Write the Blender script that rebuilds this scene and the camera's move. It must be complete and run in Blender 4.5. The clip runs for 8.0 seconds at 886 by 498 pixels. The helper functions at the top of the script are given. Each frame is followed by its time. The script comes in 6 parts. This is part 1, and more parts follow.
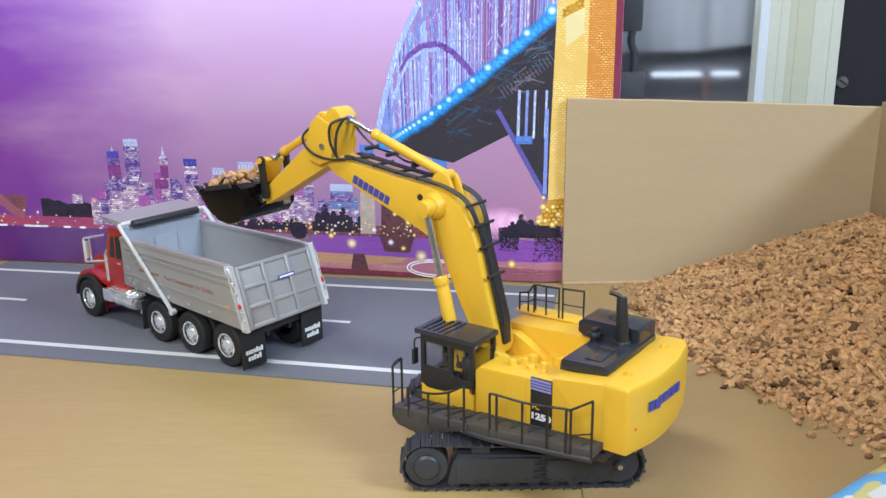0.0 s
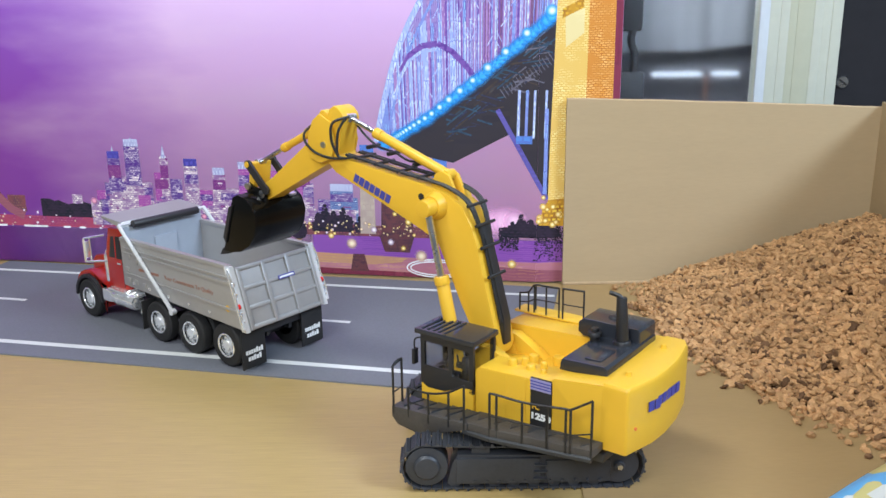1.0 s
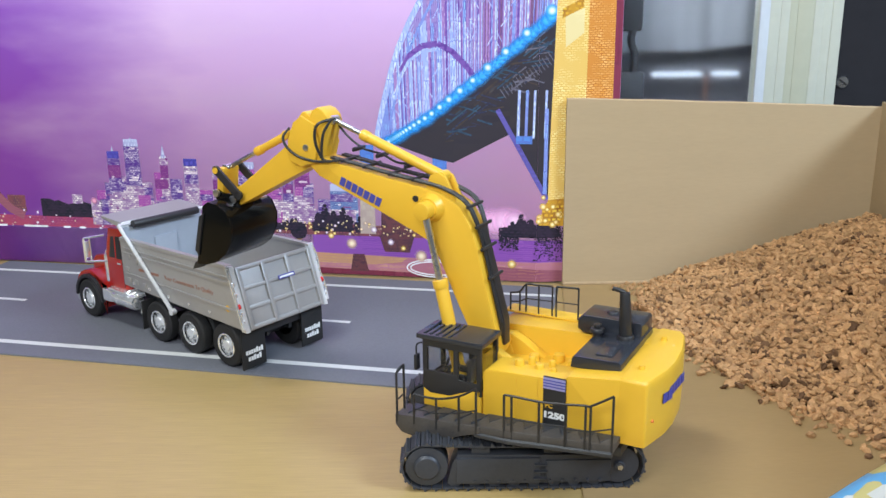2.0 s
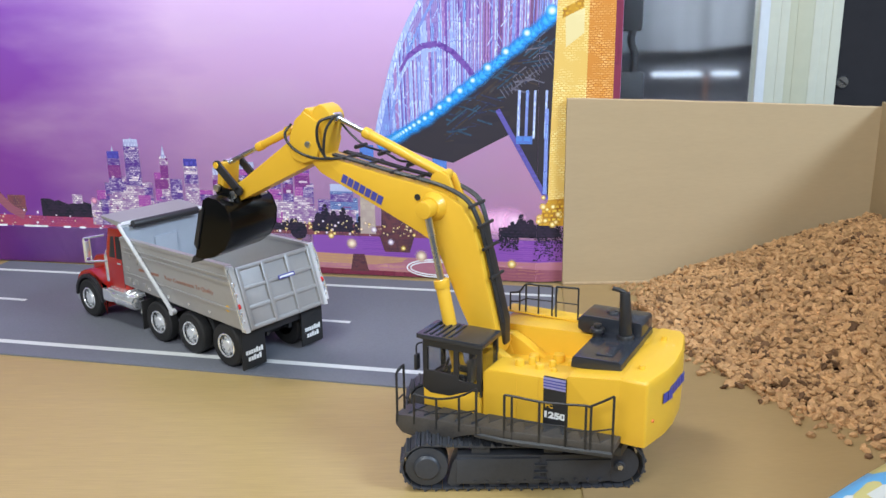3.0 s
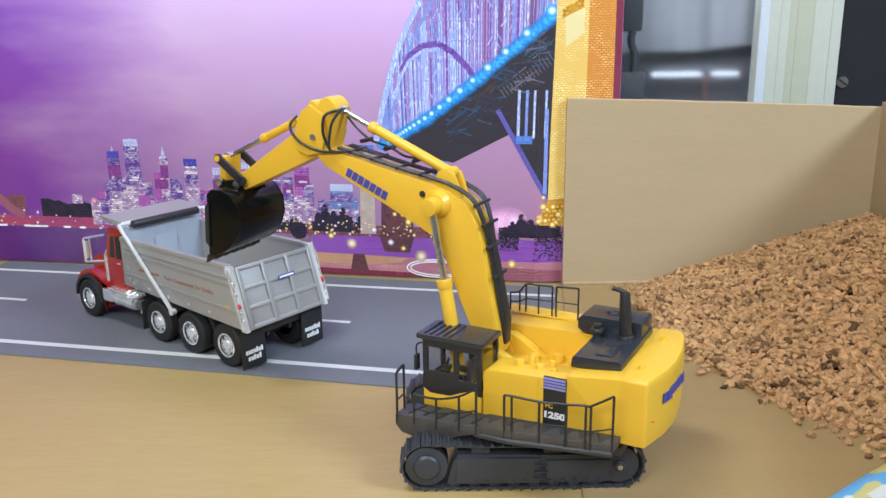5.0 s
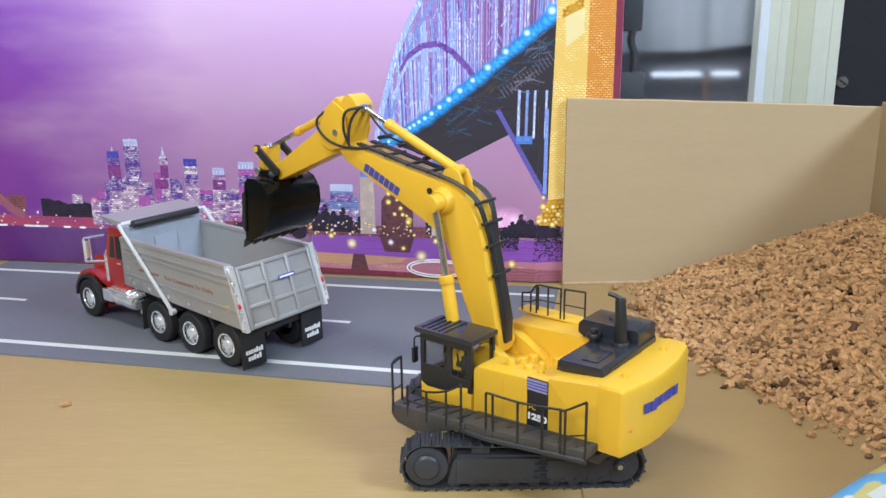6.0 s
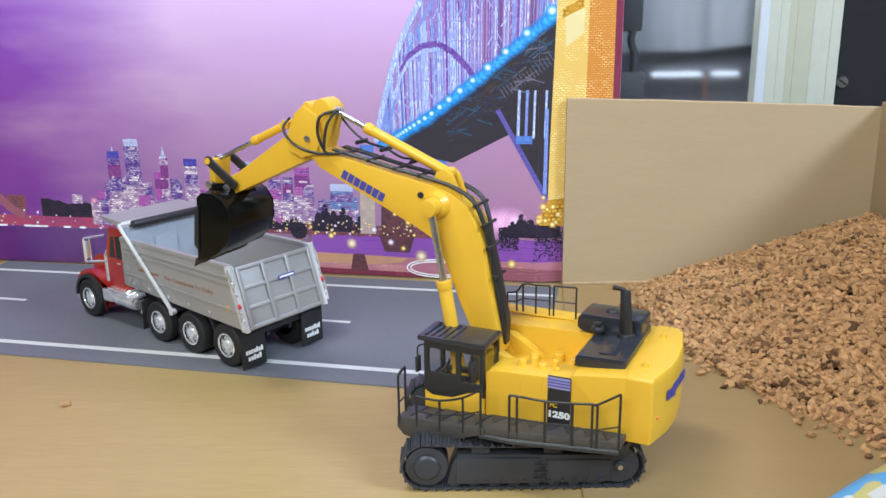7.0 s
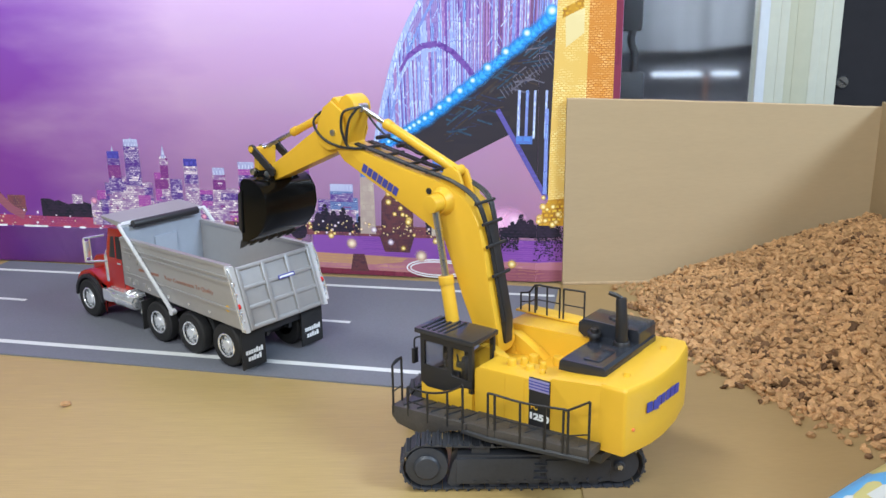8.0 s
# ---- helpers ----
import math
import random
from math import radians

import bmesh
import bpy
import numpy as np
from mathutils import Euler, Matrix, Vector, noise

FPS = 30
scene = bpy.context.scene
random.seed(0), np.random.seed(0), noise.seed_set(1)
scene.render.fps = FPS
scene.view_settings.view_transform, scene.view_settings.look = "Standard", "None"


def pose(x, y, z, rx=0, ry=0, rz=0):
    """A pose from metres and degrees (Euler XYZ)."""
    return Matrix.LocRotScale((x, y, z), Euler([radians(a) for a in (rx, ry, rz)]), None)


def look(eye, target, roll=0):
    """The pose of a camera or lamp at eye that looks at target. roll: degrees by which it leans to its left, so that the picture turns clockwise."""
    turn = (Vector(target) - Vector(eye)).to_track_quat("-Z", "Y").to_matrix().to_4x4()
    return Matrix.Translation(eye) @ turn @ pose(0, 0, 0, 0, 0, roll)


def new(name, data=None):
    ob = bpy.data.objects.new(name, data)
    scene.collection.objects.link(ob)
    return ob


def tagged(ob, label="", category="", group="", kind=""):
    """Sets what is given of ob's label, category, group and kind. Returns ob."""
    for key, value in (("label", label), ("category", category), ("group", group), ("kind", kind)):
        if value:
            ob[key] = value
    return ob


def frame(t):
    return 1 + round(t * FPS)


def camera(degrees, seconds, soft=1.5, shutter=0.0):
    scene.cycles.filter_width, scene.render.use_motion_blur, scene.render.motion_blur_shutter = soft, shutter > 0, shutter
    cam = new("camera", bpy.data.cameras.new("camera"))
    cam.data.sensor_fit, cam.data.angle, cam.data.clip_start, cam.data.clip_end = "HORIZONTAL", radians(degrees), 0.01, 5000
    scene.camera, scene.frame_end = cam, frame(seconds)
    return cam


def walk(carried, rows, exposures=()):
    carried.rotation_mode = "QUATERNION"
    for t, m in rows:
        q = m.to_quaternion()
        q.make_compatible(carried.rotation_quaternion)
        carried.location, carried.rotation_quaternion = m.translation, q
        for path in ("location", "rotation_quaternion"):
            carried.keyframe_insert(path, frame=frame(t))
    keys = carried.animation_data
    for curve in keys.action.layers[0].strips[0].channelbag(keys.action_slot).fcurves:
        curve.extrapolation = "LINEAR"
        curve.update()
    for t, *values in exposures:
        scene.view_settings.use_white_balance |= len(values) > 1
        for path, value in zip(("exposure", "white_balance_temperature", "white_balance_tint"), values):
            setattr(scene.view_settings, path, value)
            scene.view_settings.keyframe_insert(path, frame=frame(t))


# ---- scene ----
C = 0.01  # all shapes below are written in centimetres


def cm(x, y, z, rx=0, ry=0, rz=0):
    return pose(x * C, y * C, z * C, rx, ry, rz)


cam = camera(54.3, 8.0, soft=1.5)
VIEW = look((0, 0, 24.64 * C), (0, 96.30 * C, (24.64 - 26.94) * C), -0.71)
walk(cam, [(0.0, VIEW), (8.0, VIEW)], exposures=[(0.0, 0.0, 6500, 10), (8.0, 0.0, 6500, 10)])

# ---- light ----
world = bpy.data.worlds.new("room_air")
scene.world = world
world.use_nodes = True
world.node_tree.nodes["Background"].inputs[0].default_value = (0.85, 0.86, 0.9, 1)
world.node_tree.nodes["Background"].inputs[1].default_value = 0.12


def area_lamp(name, eye, target, sx, sy, watts, colour):
    data = bpy.data.lights.new(name, "AREA")
    data.shape, data.size, data.size_y = "RECTANGLE", sx * C, sy * C
    data.energy, data.color = watts, colour
    ob = new(name, data)
    ob.matrix_basis = look([v * C for v in eye], [v * C for v in target])
    return tagged(ob, "unseen area lamp lighting the table", "lamp", kind="structure")


# unseen left lamp, low and close so light falls off towards the corners
area_lamp("unseen_area_lamp", (-36, 26, 108), (6, 60, 0), 40, 18, 6.8, (0.94, 1.0, 0.97))
# added frontal fill, to brighten the mural and other upright faces
area_lamp("unseen_area_lamp", (-34, -60, 84), (4, 80, 12), 90, 36, 16.2, (0.9, 0.96, 1.02))
# unseen right lamp, placed so the box's side panel shades the heap
area_lamp("unseen_area_lamp", (130, -15, 118), (10, 68, 5), 60, 44, 26.5, (0.78, 0.98, 1.24))


# ---- materials ----
def material(name, base, rough=0.5, metal=0.0, coat=0.0, vary=0.12, grain=0.06, scale=30.0, bump=0.0, spread=0.0, second=None, stretch=(1, 1, 1), spec=0.5, fine=6.0):
    """Procedural surface: two scales of mottling in metres, fine relief, and a random tint per loose island."""
    m = bpy.data.materials.new(name)
    m.use_nodes = True
    nt = m.node_tree
    b = nt.nodes["Principled BSDF"]
    b.inputs["Roughness"].default_value, b.inputs["Metallic"].default_value = rough, metal
    b.inputs["Coat Weight"].default_value = coat
    b.inputs["Specular IOR Level"].default_value = spec
    tc = nt.nodes.new("ShaderNodeTexCoord")
    mp = nt.nodes.new("ShaderNodeMapping")
    mp.inputs["Scale"].default_value = stretch
    nt.links.new(tc.outputs["Object"], mp.inputs[0])
    n1, n2 = nt.nodes.new("ShaderNodeTexNoise"), nt.nodes.new("ShaderNodeTexNoise")
    n1.inputs["Scale"].default_value, n2.inputs["Scale"].default_value = scale, scale * fine
    n1.inputs["Detail"].default_value, n2.inputs["Detail"].default_value = 4, 6
    for n in (n1, n2):
        nt.links.new(mp.outputs[0], n.inputs["Vector"])
    dark = tuple(c * (1 - vary) for c in base)
    lite = second or tuple(min(1, c * (1 + vary)) for c in base)
    mix = nt.nodes.new("ShaderNodeMix")
    mix.data_type = "RGBA"
    mix.inputs[6].default_value, mix.inputs[7].default_value = (*dark, 1), (*lite, 1)
    nt.links.new(n1.outputs[0], mix.inputs[0])
    hsv = nt.nodes.new("ShaderNodeHueSaturation")
    nt.links.new(mix.outputs[2], hsv.inputs["Color"])
    val = nt.nodes.new("ShaderNodeMath")
    val.operation = "MULTIPLY_ADD"
    val.inputs[1].default_value, val.inputs[2].default_value = 2 * grain, 1 - grain
    nt.links.new(n2.outputs[0], val.inputs[0])
    last = val.outputs[0]
    if spread:
        geo = nt.nodes.new("ShaderNodeNewGeometry")
        rnd = nt.nodes.new("ShaderNodeMath")
        rnd.operation = "MULTIPLY_ADD"
        rnd.inputs[1].default_value, rnd.inputs[2].default_value = 2 * spread, 1 - spread
        nt.links.new(geo.outputs["Random Per Island"], rnd.inputs[0])
        mul = nt.nodes.new("ShaderNodeMath")
        mul.operation = "MULTIPLY"
        nt.links.new(last, mul.inputs[0])
        nt.links.new(rnd.outputs[0], mul.inputs[1])
        last = mul.outputs[0]
    nt.links.new(last, hsv.inputs["Value"])
    nt.links.new(hsv.outputs[0], b.inputs["Base Color"])
    rr = nt.nodes.new("ShaderNodeMath")
    rr.operation = "MULTIPLY_ADD"
    rr.inputs[1].default_value, rr.inputs[2].default_value = 0.16, rough - 0.08
    nt.links.new(n1.outputs[0], rr.inputs[0])
    nt.links.new(rr.outputs[0], b.inputs["Roughness"])
    if bump:
        bp = nt.nodes.new("ShaderNodeBump")
        bp.inputs["Strength"].default_value, bp.inputs["Distance"].default_value = bump, 0.0006
        nt.links.new(n2.outputs[0], bp.inputs["Height"])
        nt.links.new(bp.outputs[0], b.inputs["Normal"])
    return m


def glass_material(name, tint, rough=0.03):
    m = bpy.data.materials.new(name)
    m.use_nodes = True
    b = m.node_tree.nodes["Principled BSDF"]
    b.inputs["Base Color"].default_value = (*tint, 1)
    b.inputs["Transmission Weight"].default_value = 1.0
    b.inputs["Roughness"].default_value, b.inputs["IOR"].default_value = rough, 1.3
    return m


def glow_material(name, colour, strength):
    m = bpy.data.materials.new(name)
    m.use_nodes = True
    b = m.node_tree.nodes["Principled BSDF"]
    b.inputs["Emission Color"].default_value, b.inputs["Emission Strength"].default_value = (*colour, 1), strength
    return m


YELLOW = material("yellow_paint", (0.72, 0.42, 0.03), 0.42, coat=0.15, vary=0.06, grain=0.03, scale=25, bump=0.05)
BLACK = material("black_plastic", (0.018, 0.018, 0.02), 0.45, vary=0.25, scale=60, bump=0.1)
HOODGREY = material("dark_grey_plastic", (0.028, 0.03, 0.035), 0.38, vary=0.2, scale=60, bump=0.1)
TRACKGREY = material("track_grey_metal", (0.034, 0.037, 0.045), 0.45, vary=0.3, grain=0.2, scale=80, bump=0.3)
HOODGLOSS = material("glossy_dark_grey_plastic", (0.025, 0.028, 0.036), 0.2, vary=0.2, scale=60, bump=0.06)
WALKGREY = material("brownish_walkway_plastic", (0.055, 0.05, 0.047), 0.5, vary=0.35, grain=0.25, scale=120, bump=0.3)
BUCKETBLACK = material("gloss_black_paint", (0.004, 0.004, 0.004), 0.16, spec=0.22, vary=0.3, scale=60, bump=0.1)
CHROME = material("chrome", (0.92, 0.94, 0.97), 0.13, 0.75, vary=0.05, scale=90)
SILVER = material("bright_silver_paint", (0.74, 0.76, 0.79), 0.22, 0.4, vary=0.06, scale=90)
STEEL = material("grey_steel_rod", (0.62, 0.64, 0.67), 0.28, 1.0, vary=0.08, scale=80)
BLUE = material("blue_print", (0.05, 0.055, 0.3), 0.5, vary=0.1)
LILAC = material("lilac_print", (0.3, 0.28, 0.5), 0.5, vary=0.1)
WHITE = material("white_print", (0.75, 0.76, 0.76), 0.5, vary=0.06)
RED = material("red_paint", (0.36, 0.016, 0.01), 0.22, coat=0.5, vary=0.1)
LAMPRED = material("red_lens", (0.6, 0.02, 0.02), 0.25, vary=0.1)
BODYGREY = material("silver_grey_paint", (0.37, 0.365, 0.365), 0.4, 0.35, vary=0.06, grain=0.05, scale=40, bump=0.05)
BEDGREY = material("bed_grey_paint", (0.36, 0.40, 0.46), 0.45, 0.15, vary=0.08, grain=0.05, scale=30)
RUST = material("rust_print", (0.28, 0.13, 0.09), 0.5, vary=0.15)
RUBBER = material("tyre_rubber", (0.012, 0.012, 0.013), 0.75, vary=0.25, scale=80, bump=0.3)
PINKCHIP = material("orange_print", (0.75, 0.2, 0.05), 0.5)


def wood_material():
    m = material("oak_laminate", (0.385, 0.27, 0.105), 0.38, vary=0.09, grain=0.2, scale=11, stretch=(0.5, 13, 1), bump=0.05, fine=8, second=(0.42, 0.295, 0.122))
    return m


WOOD = wood_material()
ASPHALT = material("printed_road_grey", (0.145, 0.152, 0.176), 0.6, vary=0.08, grain=0.16, scale=14, fine=40, bump=0.1)
ROADWHITE = material("road_line_white", (0.62, 0.63, 0.62), 0.6, vary=0.08, scale=60)
CARD = material("cardboard", (0.425, 0.318, 0.19), 0.85, vary=0.05, grain=0.05, scale=8, stretch=(1, 1, 6), bump=0.08, spec=0.15, fine=14)
# darker, yellower cardboard copy: the floor's shade is put into this colour
CARDSHADED = material("cardboard_shaded_floor", (0.33, 0.22, 0.1), 0.8, vary=0.08, grain=0.08, scale=9, stretch=(1, 5, 1), bump=0.08, spec=0.15, fine=14)
CARDEDGE = material("cardboard_edge", (0.45, 0.32, 0.19), 0.9, vary=0.2, grain=0.2, scale=150)
# unseen room shell, kept mid grey to cut bounced fill light
ROOMGREY = material("room_shell_grey", (0.36, 0.35, 0.33), 0.9, vary=0.05, scale=6, bump=0.1)


# ---- mesh helpers, in centimetres ----
def finish(bm, name, mat, smooth=35):
    bmesh.ops.recalc_face_normals(bm, faces=bm.faces)
    bmesh.ops.scale(bm, vec=(C, C, C), verts=bm.verts)
    me = bpy.data.meshes.new(name)
    bm.to_mesh(me)
    bm.free()
    me.materials.append(mat)
    if smooth:
        me.shade_smooth()
        me.set_sharp_from_angle(angle=radians(smooth))
    return me


def thing(name, bm, mat, label, category, kind="", group="", smooth=35):
    return tagged(new(name, finish(bm, name, mat, smooth)), label, category, group, kind)


def part(name, bm, mat, parent, label="", smooth=35):
    ob = new(name, finish(bm, name, mat, smooth))
    ob.parent = parent
    return tagged(ob, label)


def holder(name, m, label, category, group="", kind=""):
    ob = new(name)
    ob.empty_display_size = 0.02
    ob.matrix_basis = m
    return tagged(ob, label, category, group, kind)


def rounding(bm, edges, width):
    if width:
        bmesh.ops.bevel(bm, geom=list(edges), offset=width, segments=2, profile=0.6, affect="EDGES", clamp_overlap=True)


def box(bm, x0, x1, y0, y1, z0, z1, bev=0.05, m=None):
    r = bmesh.ops.create_cube(bm, size=1)
    vs = r["verts"]
    bmesh.ops.scale(bm, vec=(x1 - x0, y1 - y0, z1 - z0), verts=vs)
    bmesh.ops.translate(bm, vec=((x0 + x1) / 2, (y0 + y1) / 2, (z0 + z1) / 2), verts=vs)
    if m is not None:
        bmesh.ops.transform(bm, matrix=m, verts=vs)
    rounding(bm, {e for v in vs for e in v.link_edges}, bev)
    return bm


def prism(bm, profile, y0, y1, bev=0.06, axis="y", m=None):
    """A profile of (a, b) swept from y0 to y1; axis y: a=x, b=z; x: a=y, b=z; z: a=x, b=y."""
    put = {"y": lambda a, b, s: (a, s, b), "x": lambda a, b, s: (s, a, b), "z": lambda a, b, s: (a, b, s)}[axis]
    lo = [bm.verts.new(put(a, b, y0)) for a, b in profile]
    hi = [bm.verts.new(put(a, b, y1)) for a, b in profile]
    n = len(profile)
    fs = [bm.faces.new(lo), bm.faces.new(hi[::-1])]
    fs += [bm.faces.new((lo[i], hi[i], hi[(i + 1) % n], lo[(i + 1) % n])) for i in range(n)]
    if m is not None:
        bmesh.ops.transform(bm, matrix=m, verts=lo + hi)
    bmesh.ops.recalc_face_normals(bm, faces=fs)
    rounding(bm, {e for f in fs[:2] for e in f.edges}, bev)
    return bm


def rod(bm, p0, p1, r0, r1=None, seg=16, bev=0.0):
    p0, p1 = Vector(p0), Vector(p1)
    d = p1 - p0
    m = Matrix.Translation((p0 + p1) / 2) @ d.to_track_quat("Z", "Y").to_matrix().to_4x4()
    r = bmesh.ops.create_cone(bm, cap_ends=True, segments=seg, radius1=r0, radius2=r0 if r1 is None else r1, depth=d.length, matrix=m)
    if bev:
        rounding(bm, {e for v in r["verts"] for e in v.link_edges if len([f for f in e.link_faces if len(f.verts) > 4]) == 1}, bev)
    return bm


def tube(bm, pts, r, seg=8, steps=6):
    """A bent round bar or hose through the given points (Catmull-Rom)."""
    ps = [Vector(p) for p in pts]
    line = []
    for i in range(len(ps) - 1):
        a, b, c, d = ps[max(i - 1, 0)], ps[i], ps[i + 1], ps[min(i + 2, len(ps) - 1)]
        for k in range(steps):
            t = k / steps
            line.append(0.5 * ((2 * b) + (c - a) * t + (2 * a - 5 * b + 4 * c - d) * t * t + (3 * b - a - 3 * c + d) * t ** 3))
    line.append(ps[-1])
    rings = []
    for i, p in enumerate(line):
        d = (line[min(i + 1, len(line) - 1)] - line[max(i - 1, 0)]).normalized()
        u = d.cross(Vector((0.31, 0.87, 0.38))).normalized()
        v = d.cross(u)
        rings.append([bm.verts.new(p + r * (math.cos(2 * math.pi * k / seg) * u + math.sin(2 * math.pi * k / seg) * v)) for k in range(seg)])
    for a, b in zip(rings, rings[1:]):
        for k in range(seg):
            bm.faces.new((a[k], a[(k + 1) % seg], b[(k + 1) % seg], b[k]))
    bm.faces.new(rings[0][::-1])
    bm.faces.new(rings[-1])
    return bm


def bars(bm, pts, r, seg=8):
    """Straight bars joined end to end."""
    for a, b in zip(pts, pts[1:]):
        rod(bm, a, b, r, seg=seg)
    return bm


B = bmesh.new

# ---- the room, the table and the backdrop board ----
def room():
    for nm, dims in (("wall_north", (-210, 240, 98, 110, -75, 175)), ("wall_south", (-210, 240, -172, -160, -75, 175)),
                     ("wall_west", (-222, -210, -172, 110, -75, 175)), ("wall_east", (240, 252, -172, 110, -75, 175)),
                     ("floor", (-222, 252, -172, 110, -83, -75)), ("ceiling", (-222, 252, -172, 110, 175, 183))):
        thing(nm, box(B(), *dims, 0), ROOMGREY, "plain grey unseen shell closing the room", "wall", "structure")
    table = thing("table", box(B(), -110, 95, 12, 97.5, -3.2, 0, 0.2), WOOD, "pale oak laminate table top with fine straight grain", "table")
    for x in (-105, 90):
        for y in (17, 78):
            part("leg", box(B(), x - 2, x + 2, y - 2, y + 2, -75, -3.2, 0.2), HOODGREY, table)


def road():
    m = Matrix.Translation((10.4 * C, 74.3 * C, 0)) @ pose(0, 0, 0, 0, 0, -11.35)
    r = thing("road_sheet", prism(B(), [(-56, -0.1), (0, -0.1), (0, -23.3), (-56, -22.0)], 0.01, 0.12, 0, axis="z"), ASPHALT, "grey printed road sheet lying on the table", "road", "structure")
    r.matrix_basis = m
    for ya, yb, w in ((-19.84, -20.74, 0.3), (-2.95, -2.5, 0.26)):
        part("edge_line", prism(B(), [(-55.5, ya - w), (-0.2, yb - w), (-0.2, yb + w), (-55.5, ya + w)], 0.12, 0.135, 0, axis="z"), ROADWHITE, r, "white painted edge line")
    for x0, x1, y in ((-55.5, -46.1, -11.0), (-25.4, -16.0, -11.75)):
        part("dash_line", prism(B(), [(x0, y + 0.02), (x1, y - 0.22), (x1, y + 0.22), (x0, y + 0.46)], 0.12, 0.135, 0, axis="z"), ROADWHITE, r, "white painted centre dash")


room()
road()


# ---- the excavator ----
# x forward, y to its left, z up; the boom, arm and bucket each in the space of its own pin
AXIS = (4.05, 45.08)
FOOT, TIP, BPIN = (-0.62, 5.39), (13.88, 11.21), (6.12, -3.81)


def letter_blocks(parent, n, w, h, gap, t, m, mat, label):
    """Plain bars in place of lettering, along x, standing in z."""
    for i in range(n):
        x = i * (w + gap)
        part("mark_bar", box(B(), x, x + w, -t, t, 0, h, 0, m), mat, parent, label)


def rail(parent, pts_top, z_base, mid=True):
    """A guard rail: posts under each point, a top bar and a lower bar."""
    for i, (x, y, z) in enumerate(pts_top):
        part("rail_post", rod(B(), (x, y, z_base), (x, y, z), 0.055, seg=8), BLACK, parent)
    part("top_rail", tube(B(), pts_top, 0.06, seg=8, steps=3), BLACK, parent)
    if mid:
        part("lower_rail", bars(B(), [(x, y, (z + z_base) / 2) for x, y, z in pts_top], 0.04), BLACK, parent)


def guard(parent, posts, mid):
    """A walkway rail of flat posts (x, y, top, foot) with a bent top bar and a lower bar."""
    for x, y, z, f in posts:
        part("rail_post", box(B(), x - 0.06, x + 0.06, y - 0.04, y + 0.04, f, z, 0.02), BLACK, parent)
    part("top_rail", tube(B(), [(x, y, z) for x, y, z, f in posts], 0.062, seg=8, steps=4), BLACK, parent)
    part("lower_rail", bars(B(), [(x, y, f + (z - f) * mid) for x, y, z, f in posts], 0.042), BLACK, parent)


